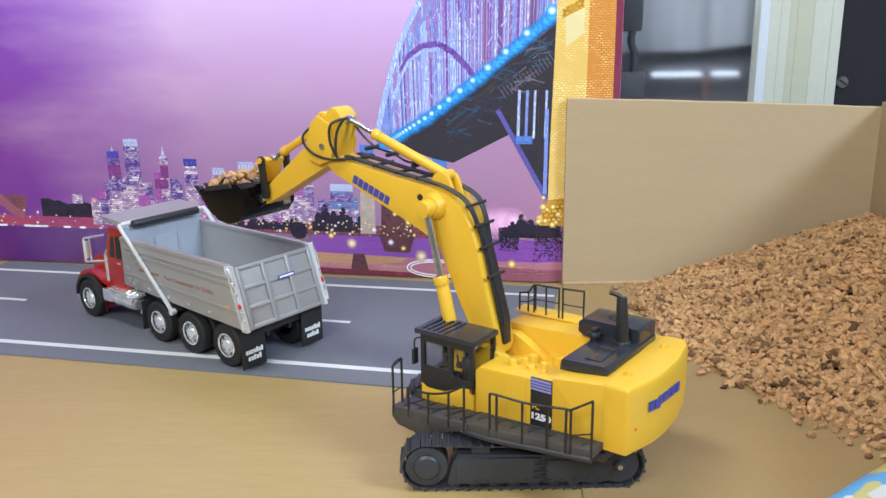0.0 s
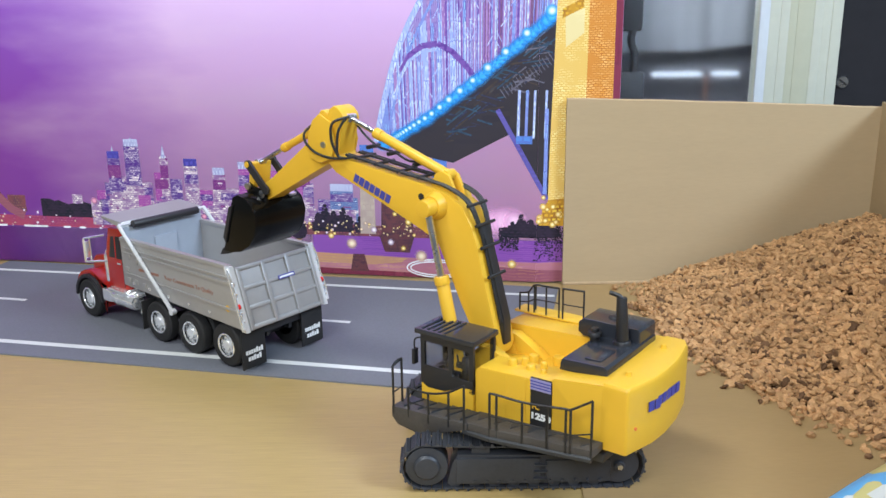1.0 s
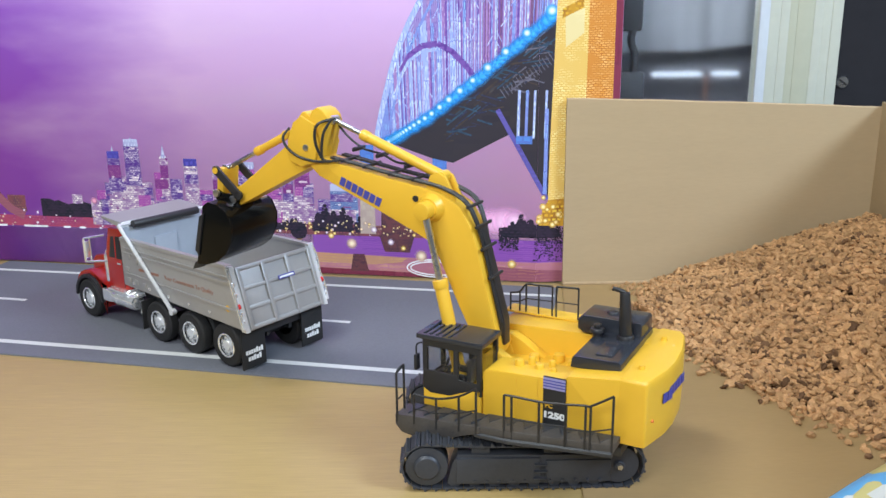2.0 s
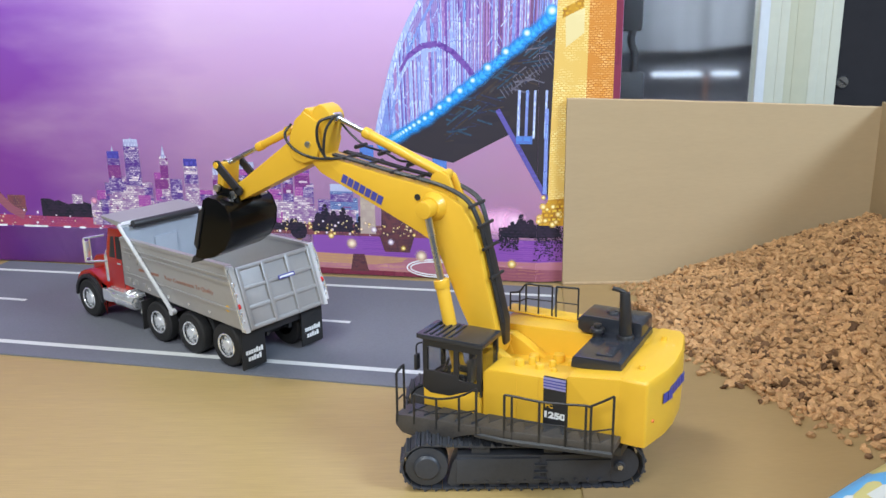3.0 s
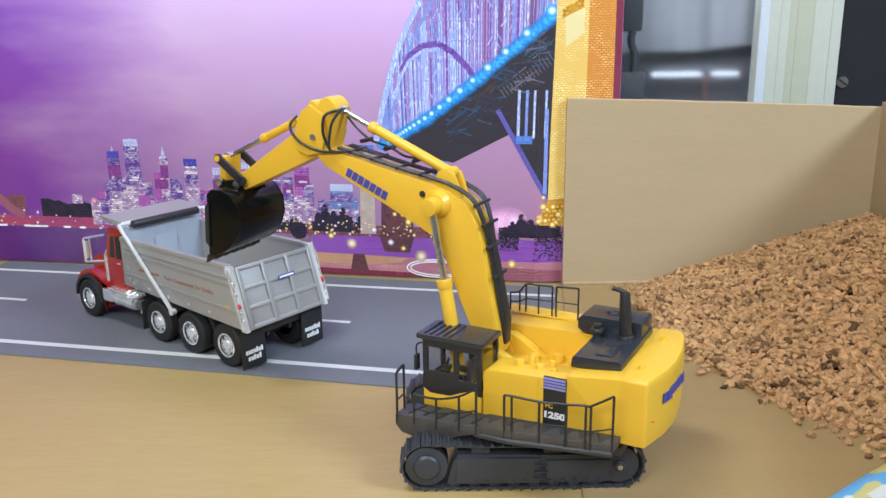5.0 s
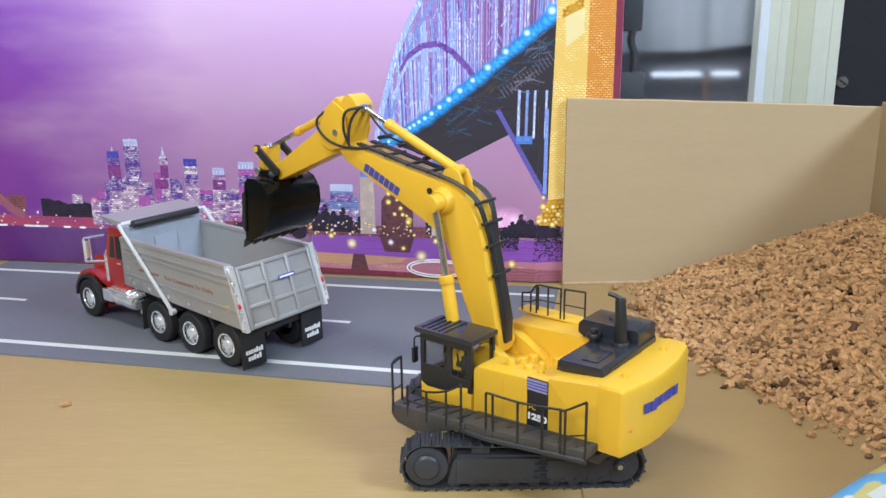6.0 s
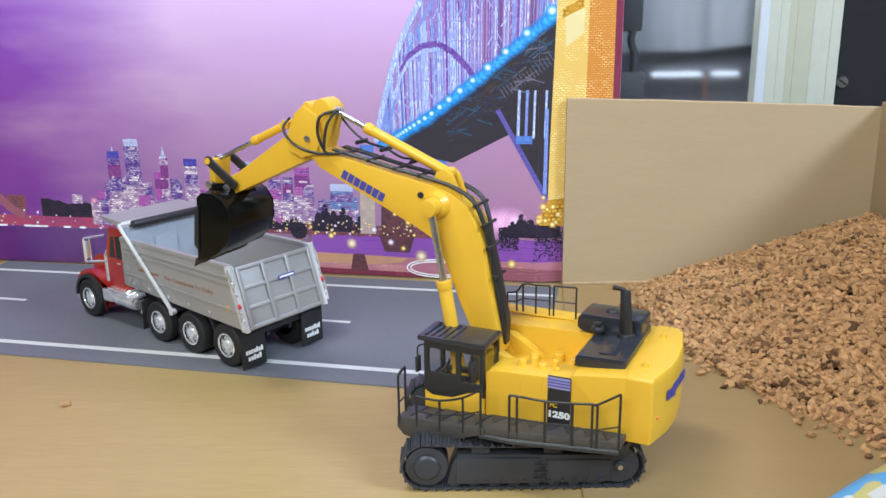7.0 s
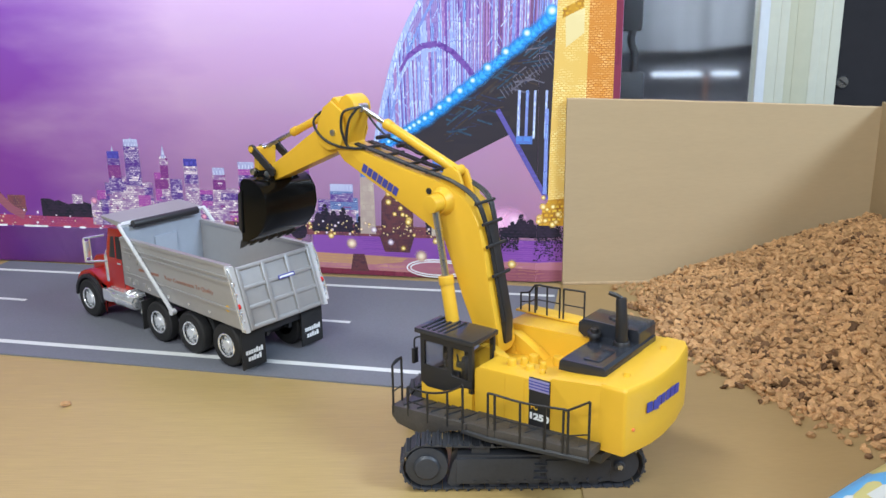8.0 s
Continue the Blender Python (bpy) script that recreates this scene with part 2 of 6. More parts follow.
def crawler(ex, y0, y1, near):
    """One crawler: side frame with rollers and a belt of separate shoes."""
    ym = (y0 + y1) / 2
    out = y0 if near else y1
    fr = B()
    prism(fr, [(-4.0, 0.36), (4.3, 0.36), (4.9, 0.9), (4.7, 2.0), (-3.4, 2.1), (-3.7, 1.6)], y0 + 0.12, y1 - 0.12, 0.08)
    box(fr, -3.5, 0.9, out + (-0.05 if near else -0.25), out + (0.25 if near else 0.05), 0.46, 1.92, 0.06)
    box(fr, 1.2, 4.6, out + (0.02 if near else -0.2), out + (0.2 if near else -0.02), 0.5, 1.75, 0.05)
    for x in (-2.2, 1.6):
        box(fr, x - 0.5, x + 0.5, y0 + 0.25, y1 - 0.25, 1.95, 2.4, 0.08)
    f = part("track_frame", fr, TRACKGREY, ex, "dark grey crawler side frame")
    s = -1 if near else 1
    for x, r, nm in ((-5.05, 1.12, "sprocket"), (5.05, 1.05, "idler")):
        w = B()
        rod(w, (x, y0 + 0.1, 1.42), (x, y1 - 0.1, 1.42), r, seg=28, bev=0.06)
        rod(w, (x, out, 1.42), (x, out + s * 0.14, 1.42), 0.72 if nm == "sprocket" else 0.3, 0.6 if nm == "sprocket" else 0.25, seg=24, bev=0.04)
        wheel = part(nm, w, TRACKGREY, ex)
        if nm == "idler":
            part("axle_cap", rod(B(), (x, out + s * 0.12, 1.42), (x, out + s * 0.24, 1.42), 0.14, seg=12), STEEL, wheel, "bright steel axle cap")
    for i in range(8):
        part("track_roller", rod(B(), (-3.6 + i * 1.05, y0 + 0.15, 0.42), (-3.6 + i * 1.05, y1 - 0.15, 0.42), 0.3, seg=14, bev=0.04), TRACKGREY, f)
    # ladder rungs and bolts on the outer face
    for i in range(12):
        part("bolt", rod(B(), (-3.2 + i * 0.66, out, 0.62), (-3.2 + i * 0.66, out + s * 0.1, 0.62), 0.09, seg=6), TRACKGREY, f)
    for i in range(3):
        part("step", box(B(), 0.55 + i * 0.02, 1.25, out + s * 0.02, out + s * 0.22, 0.75 + i * 0.4, 0.83 + i * 0.4, 0.02), TRACKGREY, f)
    # belt: an oval of half-length 5.05 and radius 1.28
    r, half = 1.27, 5.05
    total = 4 * half + 2 * math.pi * r
    n = 50
    belt = part("track_belt", tube(B(), [(-half, ym, 1.42 + r - 0.12), (0, ym, 1.42 + r - 0.2), (half, ym, 1.42 + r - 0.12)], 0.1), TRACKGREY, ex, "dark grey crawler belt of ribbed shoes")
    sb = B()
    prism(sb, [(-0.27, -0.04), (0.25, -0.04), (0.25, 0.05), (0.13, 0.05), (0.10, 0.17), (0.0, 0.17), (-0.03, 0.05), (-0.27, 0.05)], y0 - ym, y1 - ym, 0)
    shoe = finish(sb, "track_shoe", TRACKGREY, 0)
    for i in range(n):
        d = total * i / n
        if d < 2 * half:
            x, z, a = half - d, 1.42 - r, 180
        elif d < 2 * half + math.pi * r:
            q = (d - 2 * half) / r
            x, z, a = -half - r * math.sin(q), 1.42 - r * math.cos(q), 180 + math.degrees(q)
        elif d < 4 * half + math.pi * r:
            x, z, a = -half + d - 2 * half - math.pi * r, 1.42 + r, 0
            z -= 0.14 * (1 - (x / half) ** 2)
        else:
            q = (d - 4 * half - math.pi * r) / r
            x, z, a = half + r * math.sin(q), 1.42 + r * math.cos(q), math.degrees(q)
        ob = new("track_shoe", shoe)
        ob.parent = belt
        ob.matrix_basis = cm(x, ym, max(z, 0.19), 0, a, 0)


def excavator():
    ex = holder("excavator", cm(AXIS[0], AXIS[1], 0), "yellow scale-model mining excavator with black tracks and bucket", "model excavator")
    crawler(ex, -4.6, -3.1, True)
    crawler(ex, 3.1, 4.6, False)
    cb = B()
    box(cb, -2.6, 2.6, -3.2, 3.2, 1.0, 2.3, 0.2)
    rod(cb, (0, 0, 2.2), (0, 0, 2.95), 2.3, seg=40)
    part("car_body", cb, TRACKGREY, ex)

    # --- upper structure
    ub = B()
    box(ub, -7.2, 3.6, -3.4, 3.45, 2.95, 3.45, 0.08)
    up = part("upper_structure", ub, HOODGREY, ex, "swinging upper deck")
    hs = B()
    prism(hs, [(-4.3, 3.45), (0.4, 3.45), (0.4, 6.05), (0.15, 6.28), (-2.9, 6.42), (-4.3, 6.5)], 1.55, 3.5, 0.07)
    box(hs, -1.55, -1.5, 3.44, 3.52, 3.9, 6.2, 0.02)
    box(hs, -2.75, -2.6, 3.44, 3.53, 3.8, 6.3, 0.02)
    house = part("side_house", hs, YELLOW, up, "yellow machine house beside the cab")
    for x, y, h, r in ((-1.2, 2.3, 0.32, 0.3), (-1.75, 1.95, 0.4, 0.24), (-2.35, 2.35, 0.28, 0.3), (-2.9, 1.95, 0.42, 0.22), (-3.2, 2.5, 0.26, 0.2)):
        part("filler_cap", rod(B(), (x, y, 6.2), (x, y, 6.35 + h), r, r * 0.75, seg=16, bev=0.07), YELLOW, house)
    rh = B()
    prism(rh, [(-7.06, 3.75), (-4.28, 3.55), (-4.28, 6.45), (-4.2, 6.6), (-4.35, 6.78), (-7.06, 7.12)], 1.5, 3.52, 0.1)
    part("rear_house", rh, YELLOW, up, "yellow engine house panel")
    fh = B()
    prism(fh, [(-7.06, 3.45), (3.2, 3.45), (3.2, 5.7), (2.6, 6.3), (1.6, 6.9), (-2.6, 7.05), (-7.06, 7.12)], -4.2, -1.75, 0.07)
    part("far_house", fh, YELLOW, up)
    mid = B()
    prism(mid, [(-3.9, 3.45), (2.4, 3.45), (2.4, 4.9), (1.2, 5.35), (-0.2, 5.5), (-1.6, 5.4), (-2.7, 5.55), (-3.5, 6.1), (-3.62, 6.7), (-3.9, 6.8)], -1.76, 1.6, 0.05)
    rod(mid, (-1.0, -0.2, 5.2), (-1.0, -0.2, 6.0), 0.34, 0.26, seg=18, bev=0.08)
    rod(mid, (-2.2, -0.9, 5.2), (-2.2, -0.9, 5.95), 0.32, seg=16, bev=0.08)
    rod(mid, (-1.9, 0.9, 5.2), (-1.9, 0.9, 5.85), 0.3, seg=14, bev=0.06)
    part("pump_deck", mid, YELLOW, up, "yellow recessed deck behind the boom foot")
    hump = B()
    for ya, yb in ((-1.72, -0.98), (0.98, 1.6)):
        prism(hump, [(-1.4, 5.3), (2.0, 4.8), (1.9, 6.1), (1.4, 6.55), (0.7, 6.6), (0.0, 6.25), (-0.8, 5.75)], ya, yb, 0.1)
    part("boom_foot_fairing", hump, YELLOW, up)
    fk = B()
    for y in (-1.15, 0.87):
        prism(fk, [(0.2, 4.6), (2.4, 4.6), (1.9, 6.0), (1.4, 6.3), (0.8, 6.0)], y, y + 0.26, 0.06)
    part("boom_bracket", fk, YELLOW, up)
    # counterweight, rounded in plan, chamfered along its upper edges
    cw = B()
    plan = [(-7.0, 3.52), (-8.28, 3.52), (-8.38, 3.42), (-8.85, 1.5), (-8.95, 0.2), (-8.85, -1.6), (-8.45, -3.7), (-8.1, -4.25), (-7.0, -4.25)]
    mx_, my_ = -7.5, -0.3
    levels = ((3.72, 0.985), (4.6, 1.0), (6.7, 1.0), (7.04, 0.985), (7.2, 0.94))
    rings = [[cw.verts.new((min(-7.0, mx_ + (x - mx_) * k) if x < -7.05 else x, my_ + (y - my_) * (k * 0.5 + 0.5), z)) for x, y in plan] for z, k in levels]
    for lo, hi in zip(rings, rings[1:]):
        for i in range(len(plan)):
            j = (i + 1) % len(plan)
            cw.faces.new((lo[i], lo[j], hi[j], hi[i]))
    cw.faces.new(rings[0])
    cw.faces.new(rings[-1])
    bmesh.ops.recalc_face_normals(cw, faces=cw.faces)
    rounding(cw, [e for e in cw.edges if e.is_manifold and e.calc_face_angle() > 0.35], 0.05)
    w = part("counterweight", cw, YELLOW, up, "yellow counterweight with blue mark bars")
    for y in (1.9, -2.4):
        part("lifting_lug", rod(B(), (-7.6, y, 7.1), (-7.6, y, 7.4), 0.2, 0.14, seg=14), YELLOW, w)
    letter_blocks(w, 5, 0.4, 0.52, 0.09, 0.02, Matrix.Translation((-8.905, 1.15, 5.6)) @ Matrix.Rotation(radians(-93), 4, "Z"), BLUE, "blue mark bar")
    letter_blocks(w, 2, 0.4, 0.52, 0.09, 0.02, Matrix.Translation((-8.80, 2.02, 5.6)) @ Matrix.Rotation(radians(-104), 4, "Z"), BLUE, "blue mark bar")
    part("rear_reflector", rod(B(), (-8.3, 2.9, 5.0), (-8.6, 2.9, 5.0), 0.08, seg=10), PINKCHIP, w, "small orange reflector")
    # engine hoods
    dk = B()
    prism(dk, [(-7.04, 6.2), (-3.9, 6.2), (-3.9, 6.82), (-7.04, 7.1)], -3.5, 1.52, 0.04)
    part("engine_deck", dk, YELLOW, up)
    lid = B()
    prism(lid, [(-6.72, 6.9), (-4.05, 6.8), (-4.1, 7.3), (-4.22, 7.44), (-6.55, 7.52), (-6.7, 7.4)], -3.5, 2.42, 0.09)
    box(lid, -6.1, -5.2, 0.2, 1.9, 7.44, 7.56, 0.05)
    part("engine_lid", lid, HOODGLOSS, up, "dark grey engine lid")
    box2 = B()
    prism(box2, [(-6.62, 7.2), (-3.35, 7.2), (-3.0, 7.42), (-3.0, 7.95), (-3.3, 8.24), (-6.5, 8.24), (-6.62, 8.1)], -3.6, -1.5, 0.14)
    h2 = part("air_cleaner_hood", box2, HOODGLOSS, up, "dark grey hood with a round cap")
    part("round_cap", rod(B(), (-4.7, -2.5, 8.2), (-4.7, -2.5, 8.36), 0.34, 0.28, seg=20, bev=0.04), BLACK, h2, "black round cap")
    tur = B()
    rod(tur, (-4.4, -0.75, 7.4), (-4.4, -0.75, 7.75), 0.26, seg=18, bev=0.05)
    rod(tur, (-4.4, -0.75, 7.7), (-4.4, -0.75, 7.95), 0.42, 0.36, seg=20, bev=0.06)
    rod(tur, (-4.4, -0.75, 7.95), (-4.4, -0.75, 8.15), 0.22, seg=16, bev=0.04)
    tube(tur, [(-4.4, -0.75, 7.6), (-4.3, -1.2, 7.65), (-4.2, -1.6, 7.6)], 0.2)
    part("precleaner", tur, BLACK, up, "black intake cap")
    es = B()
    rod(es, (-5.9, -0.98, 7.4), (-5.75, -0.98, 10.05), 0.36, 0.27, seg=18, bev=0.03)
    rod(es, (-5.9, -0.98, 7.4), (-5.87, -0.98, 7.7), 0.5, 0.44, seg=18, bev=0.05)
    tube(es, [(-5.75, -0.98, 9.9), (-5.65, -0.95, 10.1), (-5.1, -0.9, 10.22)], 0.12)
    part("exhaust_pipe", es, BLACK, up, "tall black exhaust pipe")
    # dark panel with the model number
    pn = part("number_panel", box(B(), -4.27, -3.05, 3.46, 3.56, 3.7, 6.56, 0.01), BLACK, up, "black panel with white numerals")
    part("stripe", box(B(), -4.25, -3.05, 3.55, 3.575, 5.9, 6.52, 0), LILAC, pn, "lilac stripes")
    for z in (6.02, 6.18, 6.34):
        part("stripe", box(B(), -4.25, -3.05, 3.57, 3.59, z, z + 0.06, 0), BLUE, pn)
    cv = bpy.data.curves.new("numerals", "FONT")
    cv.offset = 0.026 * C
    cv.body, cv.size, cv.extrude, cv.align_x = "1250", 0.5 * C, 0.012 * C, "CENTER"
    tx = new("numerals", cv)
    tx.parent, tx.matrix_basis = pn, cm(-3.66, 3.575, 4.32, 90, 0, 180) @ Matrix.Diagonal((1.22, 0.92, 1, 1))
    cv.materials.append(WHITE)
    pc = bpy.data.curves.new("model_letters", "FONT")
    pc.body, pc.size, pc.extrude, pc.align_x = "PC", 0.34 * C, 0.012 * C, "CENTER"
    pc.offset = 0.01 * C
    px_ = new("model_letters", pc)
    px_.parent, px_.matrix_basis = pn, cm(-3.38, 3.575, 4.86, 90, 0, 180)
    pc.materials.append(YELLOW)

    # --- cab
    x0, x1, y0, y1, z0, z1 = 0.45, 3.95, 1.45, 3.65, 3.5, 7.45
    cabb = B()
    prism(cabb, [(x0, z0), (x1, z0), (x1, 4.6), (3.1, 4.35), (1.9, 4.75), (x0, 5.0)], y0, y1, 0.06)
    cab = part("cab", cabb, YELLOW, up, "cab with black frame and clear windows")
    fr = B()
    for x, y in ((x1 - 0.12, y1 - 0.1), (x1 - 0.12, y0 + 0.1), (x0 + 0.12, y1 - 0.1), (x0 + 0.12, y0 + 0.1), (1.95, y1 - 0.1)):
        box(fr, x - 0.14, x + 0.14, y - 0.1, y + 0.1, 4.6, z1, 0.03)
    prism(fr, [(x0, 4.95), (1.1, 4.85), (1.7, 4.62), (2.3, 4.35), (x1 - 0.45, 4.3), (x1, 4.55), (x1, 5.62), (1.9, 5.62), (1.75, 5.35), (x0, 5.35)], y1 - 0.1, y1 + 0.02, 0.02)
    box(fr, x1 - 0.1, x1 + 0.03, y0, y1, 4.5, 5.1, 0.03)
    box(fr, x0 - 0.02, x0 + 0.1, y0, y1, 4.9, 5.5, 0.03)
    box(fr, x0, x1, y1 - 0.12, y1 + 0.01, 7.0, 7.42, 0.03)
    box(fr, x0, x1, y0, y0 + 0.1, 4.6, 5.2, 0.03)
    box(fr, x0 + 0.1, x1 - 0.1, y0 + 0.1, y1 - 0.1, 4.55, 4.72, 0.03)
    part("cab_frame", fr, BLACK, cab, "black cab frame")
    rf = B()
    box(rf, x0 - 0.15, x1 + 0.35, y0 - 0.1, y1 + 0.12, 7.38, 7.68, 0.08)
    for i in range(5):
        box(rf, 2.3 + i * 0.38, 2.45 + i * 0.38, y0 + 0.1, y1 - 0.1, 7.65, 7.74, 0.03)
    part("cab_roof", rf, HOODGLOSS, cab, "dark grey ribbed cab roof")
    for dims in ((x0 + 0.15, 1.9, y1 - 0.06, y1 - 0.03, 4.9, 6.95), (2.0, x1 - 0.15, y1 - 0.06, y1 - 0.03, 4.5, 6.95),
                 (x1 - 0.06, x1 - 0.03, y0 + 0.1, y1 - 0.1, 4.6, 6.95), (x0 + 0.03, x0 + 0.06, y0 + 0.1, y1 - 0.1, 5.2, 6.95),
                 (x0 + 0.15, x1 - 0.15, y0 + 0.03, y0 + 0.06, 4.6, 6.95)):
        g = part("cab_window", box(B(), *dims, 0), CABGLASS, cab, "clear plastic window")
        g.visible_shadow = False
    seat = B()
    box(seat, 1.5, 2.5, 2.1, 3.0, 4.6, 5.0, 0.08)
    box(seat, 1.35, 1.65, 2.1, 3.0, 4.9, 6.3, 0.1)
    box(seat, 3.1, 3.5, 1.9, 3.2, 4.5, 5.4, 0.08)
    box(seat, 1.4, 1.6, 2.3, 2.8, 6.3, 6.75, 0.08)
    for y in (1.95, 3.1):
        box(seat, 1.7, 2.7, y - 0.12, y + 0.12, 5.1, 5.45, 0.06)
        rod(seat, (2.6, y, 5.4), (2.7, y, 5.85), 0.06, seg=8)
    rod(seat, (3.2, 2.5, 5.3), (2.95, 2.5, 6.0), 0.08, seg=8)
    part("cab_seat", seat, BLACK, cab)
    mir = B()
    tube(mir, [(x1 + 0.1, y1 - 0.1, 7.1), (x1 + 0.3, y1 + 0.15, 7.0), (x1 + 0.3, y1 + 0.15, 6.2)], 0.05)
    box(mir, x1 + 0.2, x1 + 0.38, y1 - 0.05, y1 + 0.35, 5.6, 6.5, 0.05)
    part("side_mirror", mir, BLACK, cab)

    # --- walkways and guard rails on the cab side
    wk = B()
    prism(wk, [(-0.2, 3.35), (0.9, 2.95), (2.2, 2.35), (3.2, 2.2), (4.5, 2.35), (4.9, 2.75), (4.9, 3.35), (3.9, 3.45), (-0.2, 3.72)], 3.66, 5.15, 0.05)
    wf = part("front_walkway", wk, WALKGREY, up, "dark grey walkway plate by the cab")
    for i in range(5):
        part("tread_plate", prism(B(), [(-0.05 + i * 0.95, 3.75), (0.8 + i * 0.95, 3.75), (0.37 + i * 0.95, 4.95)], 3.62 - 0.065 * i, 3.79 - 0.065 * i, 0.02, axis="z"), HOODGREY, wf)
    guard(wf, [(3.72, 5.12, 4.75, 3.0), (2.35, 5.12, 4.78, 3.0), (1.0, 5.12, 5.2, 3.2), (0.0, 5.12, 5.85, 3.3)], 0.52)
    guard(wf, [(4.78, 5.12, 5.75, 2.9), (4.78, 4.35, 5.95, 2.9)], 0.45)
    part("grab_bar", tube(B(), [(4.8, 5.12, 5.7), (4.72, 4.95, 5.98), (4.72, 4.45, 6.02), (4.8, 4.35, 5.9)], 0.055), BLACK, wf)
    wr = B()
    prism(wr, [(-7.15, 3.5), (0.1, 3.5), (0.1, 5.05), (-1.6, 5.1), (-7.15, 4.62)], 3.38, 3.8, 0.04, axis="z")
    bmesh.ops.transform(wr, matrix=Matrix.Shear("XY", 4, (0, 0)) @ Matrix(((1, 0, 0, 0), (0, 1, 0, 0), (-0.055, 0, 1, -0.06), (0, 0, 0, 1))), verts=wr.verts)
    rw = part("rear_walkway", wr, WALKGREY, up, "dark grey walkway plate along the house")
    for i in range(7):
        x = -6.9 + i
        part("tread_plate", prism(B(), [(x, 3.65), (x + 0.9, 3.65), (x + 0.45, 4.5)], 3.8 - 0.055 * (x + 0.45) - 0.09, 3.8 - 0.055 * (x + 0.45) - 0.02, 0.02, axis="z"), HOODGREY, rw)
    part("outer_beam", bars(B(), [(0.1, 5.02, 3.2), (-1.6, 5.08, 3.25), (-7.1, 4.6, 3.62)], 0.16, seg=6), HOODGREY, rw)
    guard(rw, [(-1.55, 5.06, 5.8, 3.3), (-1.95, 5.03, 5.82, 3.3), (-3.4, 4.93, 5.78, 3.4), (-4.75, 4.82, 5.88, 3.5)], 0.5)
    guard(rw, [(-4.78, 4.82, 5.88, 3.5), (-5.75, 4.74, 6.0, 3.55), (-6.0, 4.72, 6.02, 3.55), (-7.08, 4.62, 6.72, 3.62)], 0.45)
    # far side rails
    fr2 = part("far_walkway", box(B(), -3.0, 2.2, -4.5, -3.3, 7.02, 7.14, 0.04), YELLOW, up)
    rail(fr2, [(1.9, -3.4, 8.2), (1.3, -3.4, 8.35), (0.9, -3.4, 8.85), (0.1, -3.4, 8.9), (-0.75, -3.4, 8.95)], 7.1)
    rail(fr2, [(-1.0, -3.4, 8.97), (-2.35, -3.4, 9.05)], 7.1)
    part("end_post", rod(B(), (1.1, -3.9, 7.1), (1.1, -3.9, 8.6), 0.055, seg=8), BLACK, fr2)
    ld = B()
    for x in (0.4, 1.0):
        rod(ld, (x, 4.7, 1.2), (x, 4.7, 3.2), 0.05, seg=8)
    for i in range(4):
        rod(ld, (0.4, 4.7, 1.4 + i * 0.45), (1.0, 4.7, 1.4 + i * 0.45), 0.045, seg=8)
    part("ladder", ld, BLACK, up)

    # --- boom
    bm = B()
    prism(bm, [(1.5, 0.3), (2.3, 0.2), (2.75, 0.8), (3.25, 1.9), (3.85, 3.0), (4.85, 5.1), (5.5, 6.4), (6.7, 6.95), (10.1, 8.33), (13.2, 9.55),
               (14.4, 10.6), (14.5, 11.4), (13.9, 11.75), (13.0, 10.6), (10.6, 10.2), (8.3, 9.85), (6.4, 9.6), (5.0, 9.3), (3.85, 8.7), (3.2, 7.7),
               (2.75, 6.5), (2.3, 4.7), (1.6, 2.2), (1.3, 0.9)], -0.85, 0.85, 0.09)
    boom = part("boom", bm, YELLOW, ex, "curved yellow boom with black hoses")
    bs = B()
    rod(bs, (5.6, -2.08, 8.5), (5.6, 2.08, 8.5), 0.5, seg=24, bev=0.1)
    rod(bs, (5.6, 0.8, 8.5), (5.6, 1.3, 8.5), 0.85, 0.6, seg=24)
    part("cylinder_boss", bs, YELLOW, boom)
    part("side_plug", rod(B(), (6.6, 0.8, 8.9), (6.6, 0.92, 8.9), 0.18, seg=14), BLACK, boom, "black round plug")
    br = B()
    for y in (-0.5, 0.3):
        prism(br, [(6.2, 9.4), (5.9, 10.2), (5.4, 10.45), (4.9, 10.2), (4.2, 8.8)], y, y + 0.22, 0.05)
    part("cylinder_bracket", br, YELLOW, boom)
    a = math.degrees(math.atan2(9.76 - 8.61, 11.87 - 8.87))
    letter_blocks(boom, 7, 0.36, 0.5, 0.07, 0.02, Matrix.Translation((11.75, 0.86, 9.2)) @ Matrix.Rotation(radians(180), 4, "Z") @ Matrix.Rotation(radians(a), 4, "Y"), BLUE, "blue mark bar")
    # hoses over the back of the boom, with clamps
    for y in (-0.5,):
        part("loose_hose", tube(B(), [(5.2, y, 9.75), (6.6, y, 10.15), (7.6, y - 0.1, 10.5), (8.6, y, 10.55), (9.5, y + 0.1, 10.95), (10.3, y, 11.05), (11.1, y - 0.1, 11.2), (11.9, y, 11.75), (12.5, y, 12.3), (12.75, y, 12.6)], 0.07), BLACK, boom, "black hose hanging off the boom top")
    for x, z in ((7.6, 10.5), (9.5, 10.95), (11.1, 11.2)):
        part("hose_clamp", rod(B(), (x, -0.85, z), (x, 0.25, z), 0.13, seg=8), BLACK, boom)
    for y in (-0.7, -0.45, 0.5, 0.72):
        part("hose", tube(B(), [(1.4, y * 0.5, 2.3), (2.15, y * 0.5, 4.9), (2.6, y * 0.55, 6.6), (3.0, y * 0.8, 7.95), (3.6, y, 9.0), (4.9, y, 9.6), (6.3, y, 9.85), (8.3, y, 10.1), (10.6, y, 10.45), (12.4, y, 10.7)], 0.085), BLACK, boom)
    cov = B()
